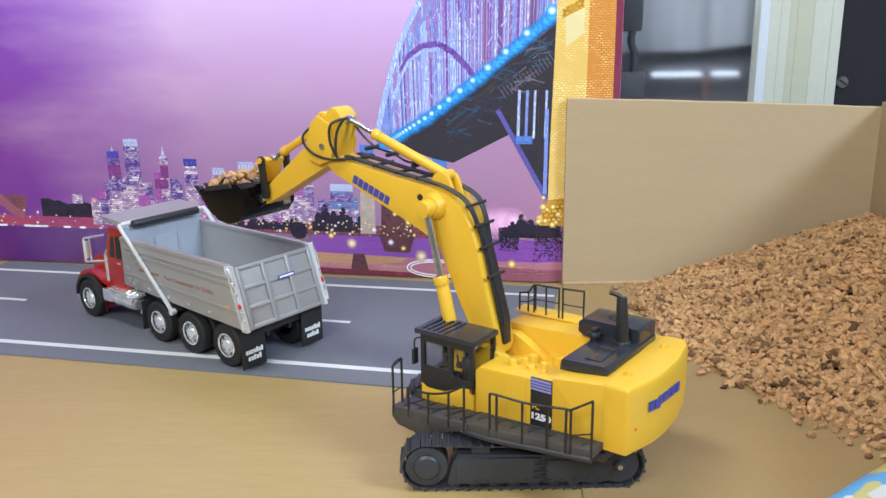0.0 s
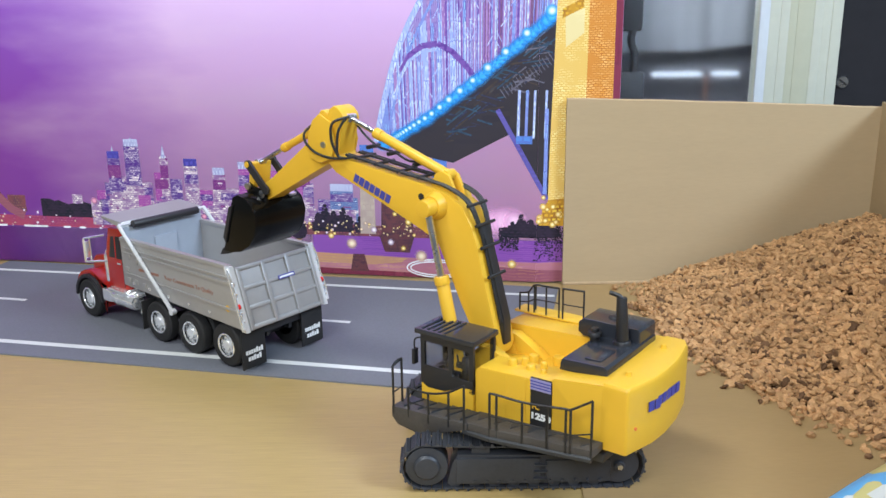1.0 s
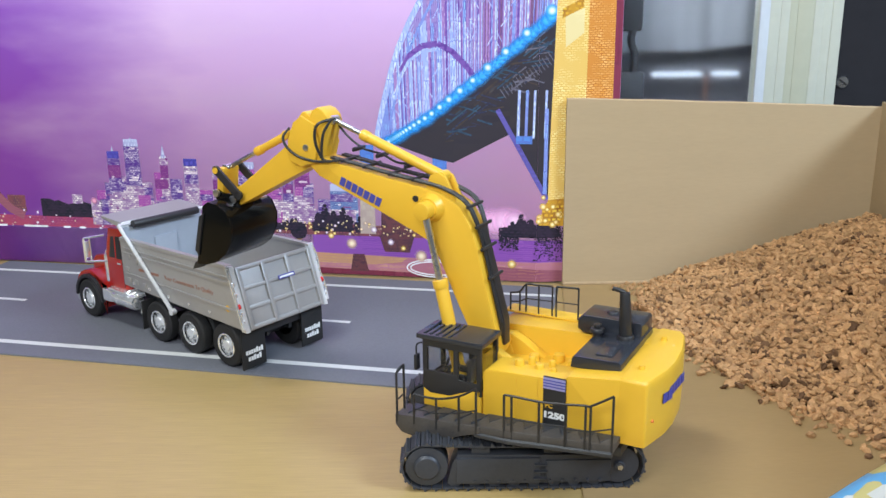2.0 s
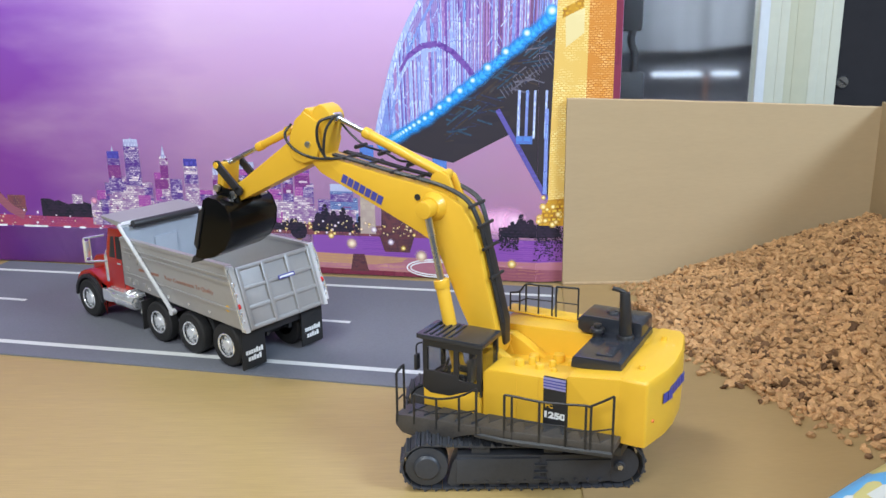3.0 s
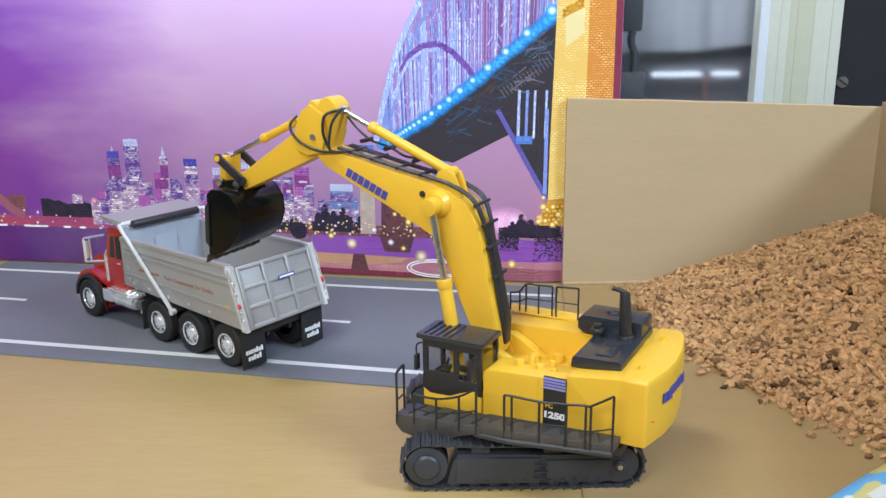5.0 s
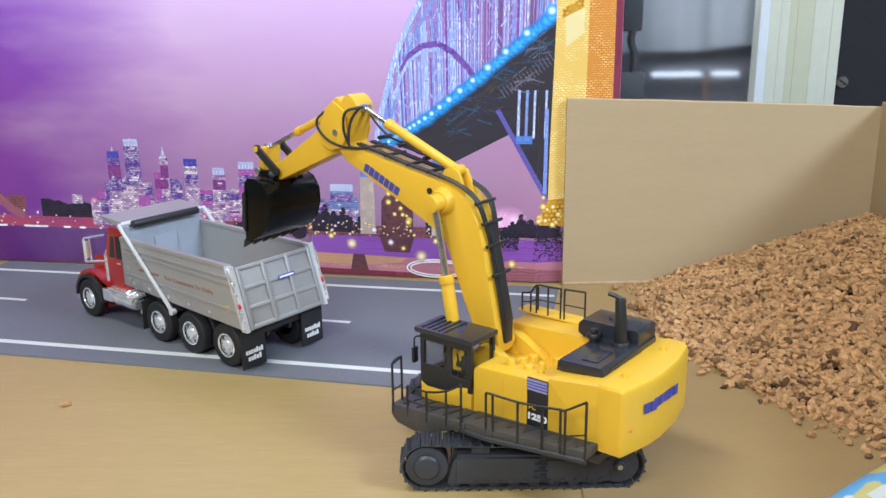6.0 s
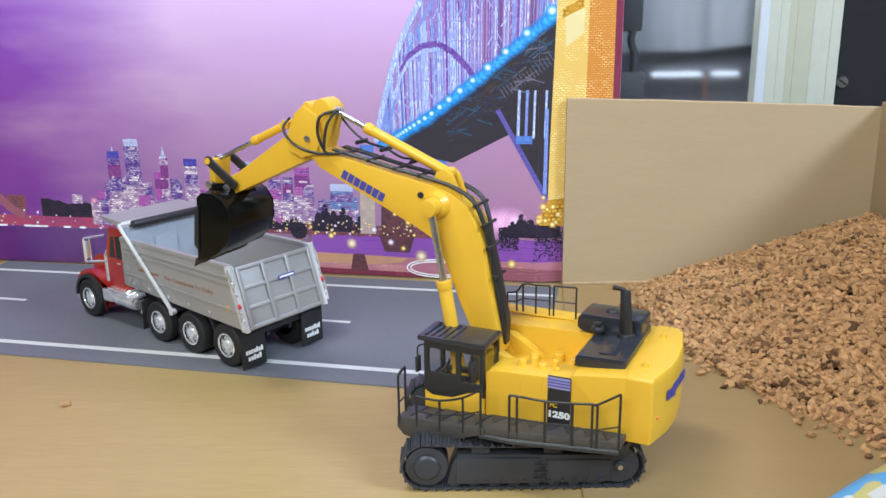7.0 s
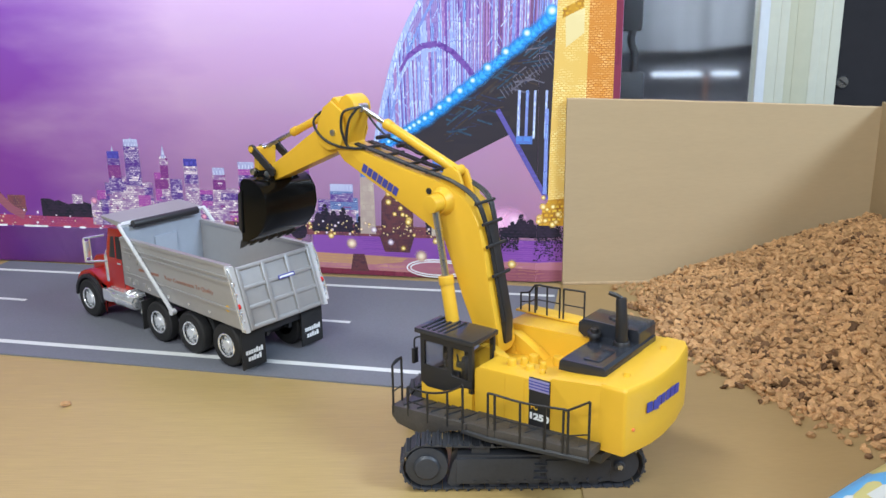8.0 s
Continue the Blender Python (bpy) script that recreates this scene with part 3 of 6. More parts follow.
    prism(cov, [(1.45, 1.0), (1.62, 2.3), (2.28, 4.9), (2.7, 6.6), (3.05, 7.6), (2.85, 7.75), (2.47, 6.7), (1.98, 5.0), (1.25, 2.4), (1.2, 1.0)], -0.34, 0.34, 0.03)
    part("hose_cover", cov, BLACK, boom, "black hose cover")
    for (x, z, y0_, y1_) in ((2.8, 7.7, -0.9, 0.9), (3.35, 8.75, -0.9, 0.9), (2.45, 6.5, -0.9, 0.9), (8.3, 10.12, -0.9, 0.9), (10.0, 10.38, -0.9, 0.9), (6.8, 9.95, -0.9, 0.9), (11.5, 10.6, -0.9, 0.9), (2.0, 4.9, -0.8, 0.8)):
        part("hose_clamp", rod(B(), (x, y0_, z), (x, y1_, z), 0.1, seg=8), BLACK, boom)

    # --- arm, about the boom tip
    am = B()
    prof = [(14.75, 12.5), (14.62, 12.95), (14.35, 13.24), (14.08, 13.2), (13.85, 12.98), (13.66, 13.36), (13.3, 13.55), (12.95, 13.44), (12.6, 13.1), (12.5, 12.75), (12.7, 12.1), (12.9, 11.25),
            (13.1, 10.4), (14.35, 9.75), (19.5, 7.05), (20.2, 6.95), (20.55, 7.4), (20.3, 7.9), (19.37, 8.36), (15.3, 11.4), (15.15, 12.0)]
    prism(am, [(x - TIP[0], z - TIP[1]) for x, z in prof], -0.72, 0.72, 0.09)
    for y in (-1.1, 0.96):
        prism(am, [(0.9, 1.4), (0.3, 1.85), (-0.6, 1.4), (-0.85, 0.2), (-0.55, -0.85), (0.4, -1.15), (1.3, -0.85), (1.35, 0.3)], y, y + 0.14, 0.04)
    arm = part("arm", am, YELLOW, ex, "yellow dipper arm")
    part("pivot_pin", rod(B(), (0, -1.2, 0), (0, 1.2, 0), 0.2, seg=16, bev=0.04), STEEL, arm, "steel pivot pin")
    part("end_pin", rod(B(), (BPIN[0] - 0.1, -1.05, BPIN[1]), (BPIN[0] - 0.1, 1.05, BPIN[1]), 0.26, seg=16, bev=0.04), STEEL, arm, "steel bucket pin")
    for y in (0.85, -0.85):
        part("hose", tube(B(), [(-2.2, y, -0.6), (-0.8, y * 1.3, -0.75), (0.5, y * 1.4, -0.55), (1.4, y * 1.35, -0.05), (1.75, y * 1.15, 0.5), (1.7, y * 0.5, 0.95)], 0.08), BLACK, arm)
    part("hose", tube(B(), [(-1.7, 0.8, 1.75), (-1.35, 1.15, 1.0), (-1.2, 1.2, 0.0), (-1.2, 1.1, -0.6), (-1.6, 0.9, -0.7)], 0.085), BLACK, arm)
    part("hose", tube(B(), [(-1.7, 0.5, 1.75), (-0.9, 1.15, 1.4), (-0.75, 1.2, 0.4), (-1.1, 1.1, -0.5)], 0.085), BLACK, arm)

    # --- bucket, about its pin; its mouth faces away from the machine
    hull = [(1.2, -4.55), (0.45, -4.35), (-0.35, -3.9), (-1.05, -3.1), (-1.36, -2.1), (-1.24, -1.1), (-0.7, -0.4), (0.1, -0.12), (0.85, -0.2), (1.2, -0.55)]
    inner = [(1.2, -0.75), (0.85, -0.42), (0.15, -0.34), (-0.5, -0.58), (-1.02, -1.2), (-1.13, -2.1), (-0.85, -3.0), (-0.2, -3.72), (0.5, -4.14), (1.2, -4.35)]
    bk = B()
    prism(bk, hull + inner, -2.1, 2.1, 0.03)
    for y in (-2.25, 2.1):
        prism(bk, hull, y, y + 0.15, 0.03)
    for y in (-0.95, 0.72):
        prism(bk, [(-0.7, -0.5), (-0.35, 0.25), (0.1, 0.3), (0.8, 0.15), (1.3, 0.25), (1.5, -0.1), (1.2, -0.5)], y, y + 0.22, 0.05)
    bucket = part("bucket", bk, BUCKETBLACK, ex, "gloss black reversed bucket with teeth")
    for i in range(6):
        y = -2.05 + i * 0.82
        part("tooth", prism(B(), [(0.8, -4.25), (0.8, -4.65), (1.55, -5.1), (1.4, -4.5)], y - 0.16, y + 0.16, 0.03), BLACK, bucket)
    for y in (2.25, -2.25):
        part("side_cutter", prism(B(), [(1.0, -1.0), (1.3, -1.3), (1.36, -3.6), (1.05, -3.9)], y - 0.12, y + 0.12, 0.03), BLACK, bucket)
    part("top_plate", box(B(), -0.75, -0.1, -1.6, -1.0, -0.16, 0.0, 0.02), STEEL, bucket, "bright silver label on the bucket top")
    for y in (-1.1, 1.0):
        part("ear_pin", rod(B(), (1.2, y - 0.05, 0.05), (1.2, y + 0.15, 0.05), 0.24, seg=14, bev=0.03), STEEL, bucket, "steel ear pin")
    # --- linkage
    lk = B()
    for y in (-1.2, 0.98):
        rod(lk, (0, y, 0), (0, y + 0.2, 0), 0.3, seg=16, bev=0.03)
        rod(lk, (2.2, y, 0), (2.2, y + 0.2, 0), 0.3, seg=16, bev=0.03)
        box(lk, 0, 2.2, y, y + 0.2, -0.26, 0.26, 0.04)
    rocker = part("rocker_link", lk, BLACK, ex, "black rocker link")
    part("link_cap", rod(B(), (2.2, 1.18, 0), (2.2, 1.26, 0), 0.2, seg=12), YELLOW, rocker, "yellow pin cap")
    pl_ = B()
    box(pl_, -0.1, 1.65, -0.75, 0.75, -0.25, 0.25, 0.1)
    pull = part("bucket_link", pl_, YELLOW, ex, "short yellow bucket link")

    # --- cylinders: barrel and rod apart, along z from their pins
    def cylinder(name, r_barrel, l_barrel, r_rod, l_rod):
        b = B()
        rod(b, (0, 0, 0), (0, 0, l_barrel), r_barrel, seg=20, bev=0.06)
        rod(b, (0, 0, l_barrel - 0.5), (0, 0, l_barrel), r_barrel * 1.15, seg=20, bev=0.05)
        rod(b, (0, -0.4, 0), (0, 0.4, 0), r_barrel * 1.1, seg=16, bev=0.05)
        b1 = part(name + "_barrel", b, YELLOW, ex, "yellow cylinder barrel")
        r = B()
        rod(r, (0, 0, 0), (0, 0, l_rod), r_rod, seg=16)
        rod(r, (0, -0.35, 0), (0, 0.35, 0), r_rod * 1.7, seg=16, bev=0.04)
        return b1, part(name + "_rod", r, STEEL, ex, "bright steel piston rod")

    cyl = {"boom_l": cylinder("boom_cylinder", 0.38, 5.4, 0.2, 5.4), "boom_r": cylinder("boom_cylinder", 0.38, 5.4, 0.2, 5.4),
           "arm": cylinder("arm_cylinder", 0.29, 5.7, 0.16, 3.2), "bucket": cylinder("bucket_cylinder", 0.25, 2.9, 0.15, 3.2)}
    return ex, up, boom, arm, bucket, rocker, pull, cyl


# ---- the dump truck ----
def wheel(parent, x, s, dual, front=False):
    """One wheel set: tyre with tread, bright rim, hub; s is +1 on the truck's left."""
    yo = 3.62 * s
    ws = 0.85
    t = B()
    prof = [(0.86, 0.0), (1.45, 0.02), (1.58, 0.12), (1.6, 0.3), (1.6, ws - 0.3), (1.58, ws - 0.12), (1.45, ws - 0.02), (0.86, ws)]
    for k in range(2 if dual else 1):
        seg = 36
        rings = [[t.verts.new((r * math.cos(2 * math.pi * i / seg), yo - s * (w + k * 0.95), r * math.sin(2 * math.pi * i / seg))) for r, w in prof] for i in range(seg)]
        for i in range(seg):
            a, b = rings[i], rings[(i + 1) % seg]
            for j in range(len(prof)):
                j2 = (j + 1) % len(prof)
                t.faces.new((a[j], a[j2], b[j2], b[j]))
    tyre = part("wheel", t, RUBBER, parent, "black rubber tyre on a bright rim")
    tyre.matrix_basis = cm(x, 0, 1.6)
    r = B()
    rod(r, (0, yo - s * 0.28, 0), (0, yo - s * 0.22, 0), 0.88, seg=28)
    if front:
        rod(r, (0, yo - s * 0.25, 0), (0, yo - s * 0.02, 0), 0.62, 0.42, seg=24)
    else:
        rod(r, (0, yo - s * 0.3, 0), (0, yo - s * 0.02, 0), 0.5, 0.36, seg=20)
    part("rim", r, SILVER, tyre, "chrome rim")
    part("rim_lip", tube(B(), [(0.85 * math.cos(a), yo - s * 0.03, 0.85 * math.sin(a)) for a in [2 * math.pi * i / 24 for i in range(25)]], 0.07, steps=1), CHROME, tyre)
    nu = B()
    for i in range(10):
        a = 2 * math.pi * i / 10
        rod(nu, (0.66 * math.cos(a), yo - s * 0.24, 0.66 * math.sin(a)), (0.66 * math.cos(a), yo - s * 0.1, 0.66 * math.sin(a)), 0.07, seg=6)
    part("lug_nuts", nu, STEEL, tyre)
    dk = B()
    for i in range(5):
        a = 2 * math.pi * (i + 0.5) / 5
        rod(dk, (0.66 * math.cos(a), yo - s * 0.23, 0.66 * math.sin(a)), (0.66 * math.cos(a), yo - s * 0.205, 0.66 * math.sin(a)), 0.13, seg=10)
    part("rim_hole", dk, BLACK, tyre)


def truck():
    m = Matrix.Translation((-13.24 * C, 60.06 * C, 0.12 * C)) @ pose(0, 0, 0, 0, 0, 142)
    tr = holder("dump_truck", m, "red scale-model dump truck with a silver-grey tipping body", "model truck")
    ch = B()
    for y in (-1.2, 0.9):
        box(ch, -1.6, 18.5, y, y + 0.3, 1.9, 2.7, 0.03)
    for x in (0, 4.1, 8.1, 17.75):
        rod(ch, (x, -3.0, 1.6), (x, 3.0, 1.6), 0.3, seg=12)
    box(ch, -1.9, -1.5, -3.3, 3.3, 2.4, 3.0, 0.05)
    part("chassis", ch, BLACK, tr, "black chassis rails and axles")
    for x, dual in ((0, True), (4.1, True), (8.1, False)):
        for s in (1, -1):
            wheel(tr, x, s, dual)
    for s in (1, -1):
        wheel(tr, 17.75, s, False, True)

    # --- tipping body: floor, two sides, bulkhead
    side = [(-2.45, 3.25), (11.9, 3.95), (11.9, 7.7), (-1.05, 7.65)]
    fl = B()
    prism(fl, [(-2.3, 3.3), (11.8, 3.9), (11.8, 4.3), (-2.2, 3.75)], -3.3, 3.3, 0.03)
    body = part("tipping_body", fl, BEDGREY, tr, "silver-grey tipping body")
    for s in (1, -1):
        sb = B()
        prism(sb, side, s * 3.62 - 0.12, s * 3.62 + 0.12, 0.03)
        ys = s * 3.74
        # raised rails pressed into the side
        ribs = []
        for k, h in ((0.27, 0.4), (0.70, 0.5), (0.8, 0.3)):
            za, zb = 3.25 + k * 4.4, 3.95 + k * 3.75
            xa = -2.45 + k * 1.4
            ribs.append(prism(B(), [(xa + 0.1, za), (11.5, zb), (11.5, zb + 0.1), (xa + 0.1, za + h * 0.5)], min(ys, ys + s * 0.1), max(ys, ys + s * 0.1), 0.03))
        w = part("side_wall", sb, BODYGREY, body, "pressed silver-grey side wall")
        for rb in ribs:
            part("side_rib", rb, BODYGREY, w)
        tr_ = B()
        prism(tr_, [(-1.1, 7.45), (11.9, 7.5), (11.9, 7.8), (-1.05, 7.75)], s * 3.62 - 0.2, s * 3.62 + 0.2, 0.06)
        part("top_rim", tr_, BODYGREY, body)
        for i, x in enumerate((1.2, 3.6, 6.0, 8.4, 10.4)):
            part("side_light", box(B(), x, x + 0.22, min(ys, ys + s * 0.08), max(ys, ys + s * 0.08), 3.75 + x * 0.04, 3.95 + x * 0.04, 0.02), CHROME, w)
        if s > 0:
            for x, wd in ((9.0, 0.75), (8.3, 0.55), (7.2, 0.95)):
                part("letter_bar", box(B(), x, x + wd, ys + 0.0, ys + 0.02, 5.42, 5.62, 0), RUST, w, "rust-red bar of small lettering")
            tc_ = bpy.data.curves.new("side_lettering", "FONT")
            tc_.body, tc_.size, tc_.extrude, tc_.align_x = "Your Commitment To Quality", 0.46 * C, 0.01 * C, "LEFT"
            tc_.materials.append(RUST)
            tx = new("side_lettering", tc_)
            tx.parent, tx.matrix_basis = w, cm(6.5, ys + 0.012, 5.36, 90, 0.6, 180)
            for x, z in ((10.9, 6.35), (9.95, 6.1), (11.1, 4.45), (10.2, 4.4), (9.1, 4.35), (11.2, 5.3)):
                part("side_stud", box(B(), x - 0.2, x + 0.2, ys - 0.02, ys + 0.09, z - 0.2, z + 0.2, 0.06), BODYGREY, w, "raised square stud")
            part("sticker", rod(B(), (-0.7, ys - 0.02, 4.55), (-0.7, ys + 0.025, 4.55), 0.24, seg=18), YELLOW, w, "small yellow sticker")
    bh = B()
    box(bh, 11.5, 11.75, -3.6, 3.6, 4.0, 8.7, 0.04)
    box(bh, 11.3, 11.52, -1.0, 1.0, 4.2, 7.3, 0.06)
    part("bulkhead", bh, BEDGREY, body)
    sh = B()
    prism(sh, [(11.45, 8.55), (11.8, 8.5), (14.3, 8.95), (14.3, 9.15), (11.6, 8.95)], -3.7, 3.7, 0.05)
    part("cab_shield", sh, BODYGREY, body, "silver-grey cab shield")
    part("tarp_roll", rod(B(), (11.1, -3.0, 8.75), (11.1, 3.0, 8.75), 0.3, seg=18, bev=0.06), BLACK, body, "black rolled tarpaulin")
    for s in (1, -1):
        ar = B()
        bars(ar, [(11.5, s * 3.95, 8.75), (5.6, s * 3.95, 3.05)], 0.16, seg=10)
        rod(ar, (5.6, s * 3.75, 3.05), (5.6, s * 4.1, 3.05), 0.25, seg=12)
        rod(ar, (11.5, s * 3.0, 8.75), (11.5, s * 4.0, 8.75), 0.14, seg=10)
        part("tarp_arm", ar, SILVER, body, "bright tarpaulin arm")
        # corner post, hinges and lamps
        po = B()
        prism(po, [(-2.75, 3.2), (-2.25, 3.2), (-0.85, 7.7), (-1.35, 7.7)], s * 3.7 - 0.2, s * 3.7 + 0.2, 0.05)
        rod(po, (-1.25, s * 3.95, 7.2), (-1.1, s * 3.95, 7.7), 0.16, seg=10)
        rod(po, (-2.6, s * 3.95, 3.5), (-2.45, s * 3.95, 4.1), 0.16, seg=10)
        post = part("corner_post", po, SILVER, body, "bright rear corner post")
        for z in (3.9, 4.5, 5.8, 6.5):
            q = (z - 3.2) * 0.318
            part("latch", box(B(), -2.85 + q, -2.45 + q, s * 3.9 - 0.06, s * 3.9 + 0.1, z - 0.16, z + 0.16, 0.05), CHROME, post, "chrome latch block")
        part("latch_lever", tube(B(), [(-2.62, s * 4.0, 3.6), (-2.3, s * 4.06, 4.6), (-1.95, s * 3.98, 5.5), (-1.6, s * 4.05, 6.7), (-1.2, s * 3.95, 7.6)], 0.09), CHROME, post, "chrome latch lever")
        part("tail_lamp", rod(B(), (-2.12, s * 3.84, 5.0), (-2.12, s * 3.97, 5.0), 0.2, seg=12), LAMPRED, post, "red tail lamp")
    # --- tailgate, leaning like the posts
    g = Matrix.Translation((-2.55, 0, 3.2)) @ Matrix.Rotation(math.atan2(1.4, 4.4), 4, "Y")
    gt = part("tailgate", box(B(), -0.1, 0.12, -3.5, 3.5, 0.0, 4.5, 0.03, g), BODYGREY, body, "silver-grey tailgate with raised ribs")
    for y in (-3.3, -1.1, 1.1, 3.3):
        part("gate_rib", box(B(), -0.32, -0.08, y - 0.16, y + 0.16, 0.05, 4.45, 0.06, g), BODYGREY, gt)
    for z in (0.2, 1.55, 2.95, 4.35):
        part("gate_rail", box(B(), -0.26, -0.08, -3.4, 3.4, z - 0.14, z + 0.14, 0.06, g), BODYGREY, gt)
    part("maker_plate", box(B(), -0.36, -0.32, -1.4, 0.1, 2.8, 3.1, 0.01, g), BLUE, gt, "small blue plate with white bars")
    part("maker_bars", box(B(), -0.375, -0.355, -1.3, 0.0, 2.88, 3.02, 0, g), WHITE, gt)
    for s in (1, -1):
        fl_ = part("mud_flap", box(B(), -2.05, -1.95, 1.75 if s > 0 else -3.85, 3.85 if s > 0 else -1.75, 0.25, 3.0, 0.02), RUBBER, tr, "black mud flap with white bars")
        yy = 2.8 * s
        for z, wd, n in ((1.3, 0.78, 7), (0.8, 0.6, 5)):
            step = 2 * wd / n
            for i in range(n):
                a = yy - wd + i * step
                part("letter_bar", box(B(), -2.07, -2.05, a, a + step * 0.78, z, z + (0.38 if i in (0, 2) else 0.29), 0), WHITE, fl_, "white bar of lettering")
    part("front_flap", box(B(), 9.95, 10.05, 2.4, 3.7, 0.6, 2.9, 0.02), RUBBER, tr)
    # --- cab, hood and chrome
    cb = B()
    prism(cb, [(12.2, 3.0), (15.4, 3.0), (15.4, 5.4), (14.6, 8.0), (12.3, 8.2), (12.2, 8.0)], -3.1, 3.1, 0.15)
    cab = part("cab", cb, RED, tr, "glossy red cab and hood")
    part("side_window", prism(B(), [(13.0, 5.6), (14.75, 5.6), (14.25, 7.35), (13.05, 7.45)], 3.08, 3.14, 0.02), BLACK, cab, "dark side window")
    part("side_window", prism(B(), [(12.7, 5.4), (14.95, 5.4), (14.35, 7.6), (12.75, 7.7)], -3.14, -3.08, 0.02), BLACK, cab)
    for s in (1, -1):
        ya, yb = sorted((s * 3.13, s * 3.17))
        part("window_post", prism(B(), [(13.7, 5.6), (13.85, 5.6), (13.75, 7.4), (13.6, 7.4)], ya, yb, 0.01), RED, cab)
        part("door_seam", prism(B(), [(12.85, 3.3), (12.9, 3.3), (12.9, 7.5), (12.85, 7.5)], ya, yb, 0), BLACK, cab)
        part("door_handle", box(B(), 13.1, 13.6, ya, yb + 0.05 * s if s > 0 else yb, 5.15, 5.28, 0.02), CHROME, cab, "chrome door handle")
        st_ = B()
        rod(st_, (15.35, s * 2.75, 3.4), (15.35, s * 2.75, 5.7), 0.42, seg=20, bev=0.08)
        rod(st_, (15.35, s * 2.75, 5.7), (15.35, s * 2.75, 6.0), 0.3, seg=16, bev=0.05)
        part("air_cleaner", st_, CHROME, tr, "chrome air cleaner drum")
    part("windscreen", prism(B(), [(15.38, 5.5), (15.46, 5.5), (14.72, 7.7), (14.62, 7.7)], -2.7, 2.7, 0.02), BLACK, cab)
    hd = B()
    prism(hd, [(15.2, 2.9), (19.4, 2.6), (19.5, 4.2), (19.0, 4.75), (15.4, 5.5)], -2.0, 2.0, 0.3)
    part("hood", hd, RED, cab)
    for s in (1, -1):
        fd = B()
        arc = [(17.75 + 2.05 * math.cos(a), 1.6 + 2.05 * math.sin(a)) for a in [math.pi * i / 10 for i in range(11)]]
        arc2 = [(17.75 + 1.75 * math.cos(a), 1.6 + 1.75 * math.sin(a)) for a in [math.pi * (10 - i) / 10 for i in range(11)]]
        prism(fd, arc + arc2, min(s * 1.8, s * 3.6), max(s * 1.8, s * 3.6), 0.06)
        part("fender", fd, BLACK, cab, "black fender edge over the front wheel")
        f2 = B()
        arc3 = [(17.75 + 2.3 * math.cos(a), 1.7 + 2.3 * math.sin(a)) for a in [math.pi * (0.12 + 0.95 * i / 10) for i in range(11)]]
        prism(f2, arc3 + [(15.3, 2.0), (15.3, 3.0), (16.2, 3.2), (17.7, 3.7), (19.3, 3.0)], min(s * 1.7, s * 3.35), max(s * 1.7, s * 3.35), 0.2)
        part("fender", f2, RED, cab, "glossy red front fender")
        mi = B()
        bars(mi, [(15.2, s * 3.1, 7.3), (15.9, s * 4.5, 7.2), (15.9, s * 4.5, 5.3), (15.1, s * 3.1, 5.15)], 0.09, seg=8)
        bars(mi, [(15.9, s * 4.0, 7.2), (15.9, s * 4.0, 5.28)], 0.07, seg=8)
        box(mi, 15.78, 16.0, s * 4.25 - 0.2, s * 4.25 + 0.2, 5.6, 6.95, 0.06)
        part("mirror", mi, CHROME, cab, "chrome side mirror on a bracket")
        rod_ = B()
        rod(rod_, (11.3, s * 3.1, 2.35), (14.2, s * 3.1, 2.35), 0.62, seg=24, bev=0.08)
        for x in (11.9, 13.5):
            rod(rod_, (x, s * 3.1, 2.35), (x + 0.15, s * 3.1, 2.35), 0.66, seg=24)
        part("fuel_tank", rod_, CHROME, tr, "chrome fuel tank")
        bt = B()
        for k, x in enumerate((10.9, 11.5, 12.1)):
            rod(bt, (x, s * 2.7, 3.1 + 0.1 * (k % 2)), (x + 0.25, s * 3.3, 3.0), 0.24, seg=12, bev=0.05)
        tube(bt, [(10.8, s * 3.0, 2.6), (10.5, s * 3.2, 2.2), (10.6, s * 3.3, 1.7)], 0.14)
        part("air_tank", bt, CHROME, tr, "small chrome air tanks")
        st = B()
        box(st, 12.4, 14.6, min(s * 2.6, s * 3.7), max(s * 2.6, s * 3.7), 2.95, 3.15, 0.05)
        box(st, 14.3, 15.6, min(s * 2.4, s * 3.6), max(s * 2.4, s * 3.6), 1.9, 2.9, 0.1)
        part("step", st, CHROME, tr, "chrome step")
        part("grab_rail", tube(B(), [(12.15, s * 3.25, 4.0), (12.15, s * 3.4, 5.0), (12.15, s * 3.4, 7.3), (12.25, s * 3.2, 7.6)], 0.09), CHROME, cab)
        part("exhaust_pipe", rod(B(), (11.95, s * 2.6, 2.6), (11.95, s * 2.6, 8.4), 0.28, seg=16), CHROME, tr)
    part("bumper", box(B(), 19.5, 19.9, -3.4, 3.4, 1.0, 2.2, 0.12), CHROME, tr, "chrome bumper")
    part("grille", box(B(), 19.35, 19.6, -1.3, 1.3, 2.4, 4.1, 0.08), CHROME, tr)
    for x in (12.9, 13.8):
        part("roof_light", box(B(), x, x + 0.3, -0.2, 0.2, 8.1, 8.4, 0.08), YELLOW, cab)
    return tr


# ---- cardboard, cork heap and bag ----
CHIPCORK = material("cork_chip", (0.41, 0.205, 0.08), 0.85, vary=0.25, grain=0.28, scale=260, bump=0.6, spread=0.27, second=(0.6, 0.365, 0.18), spec=0.2)
# for the dark granules, and for gap shade painted on the heap's core
CORKDARK_GAPS = material("dark_cork_and_gap_shade", (0.15, 0.08, 0.04), 0.9, vary=0.3, grain=0.3, scale=220, bump=0.5, spread=0.3, spec=0.2)


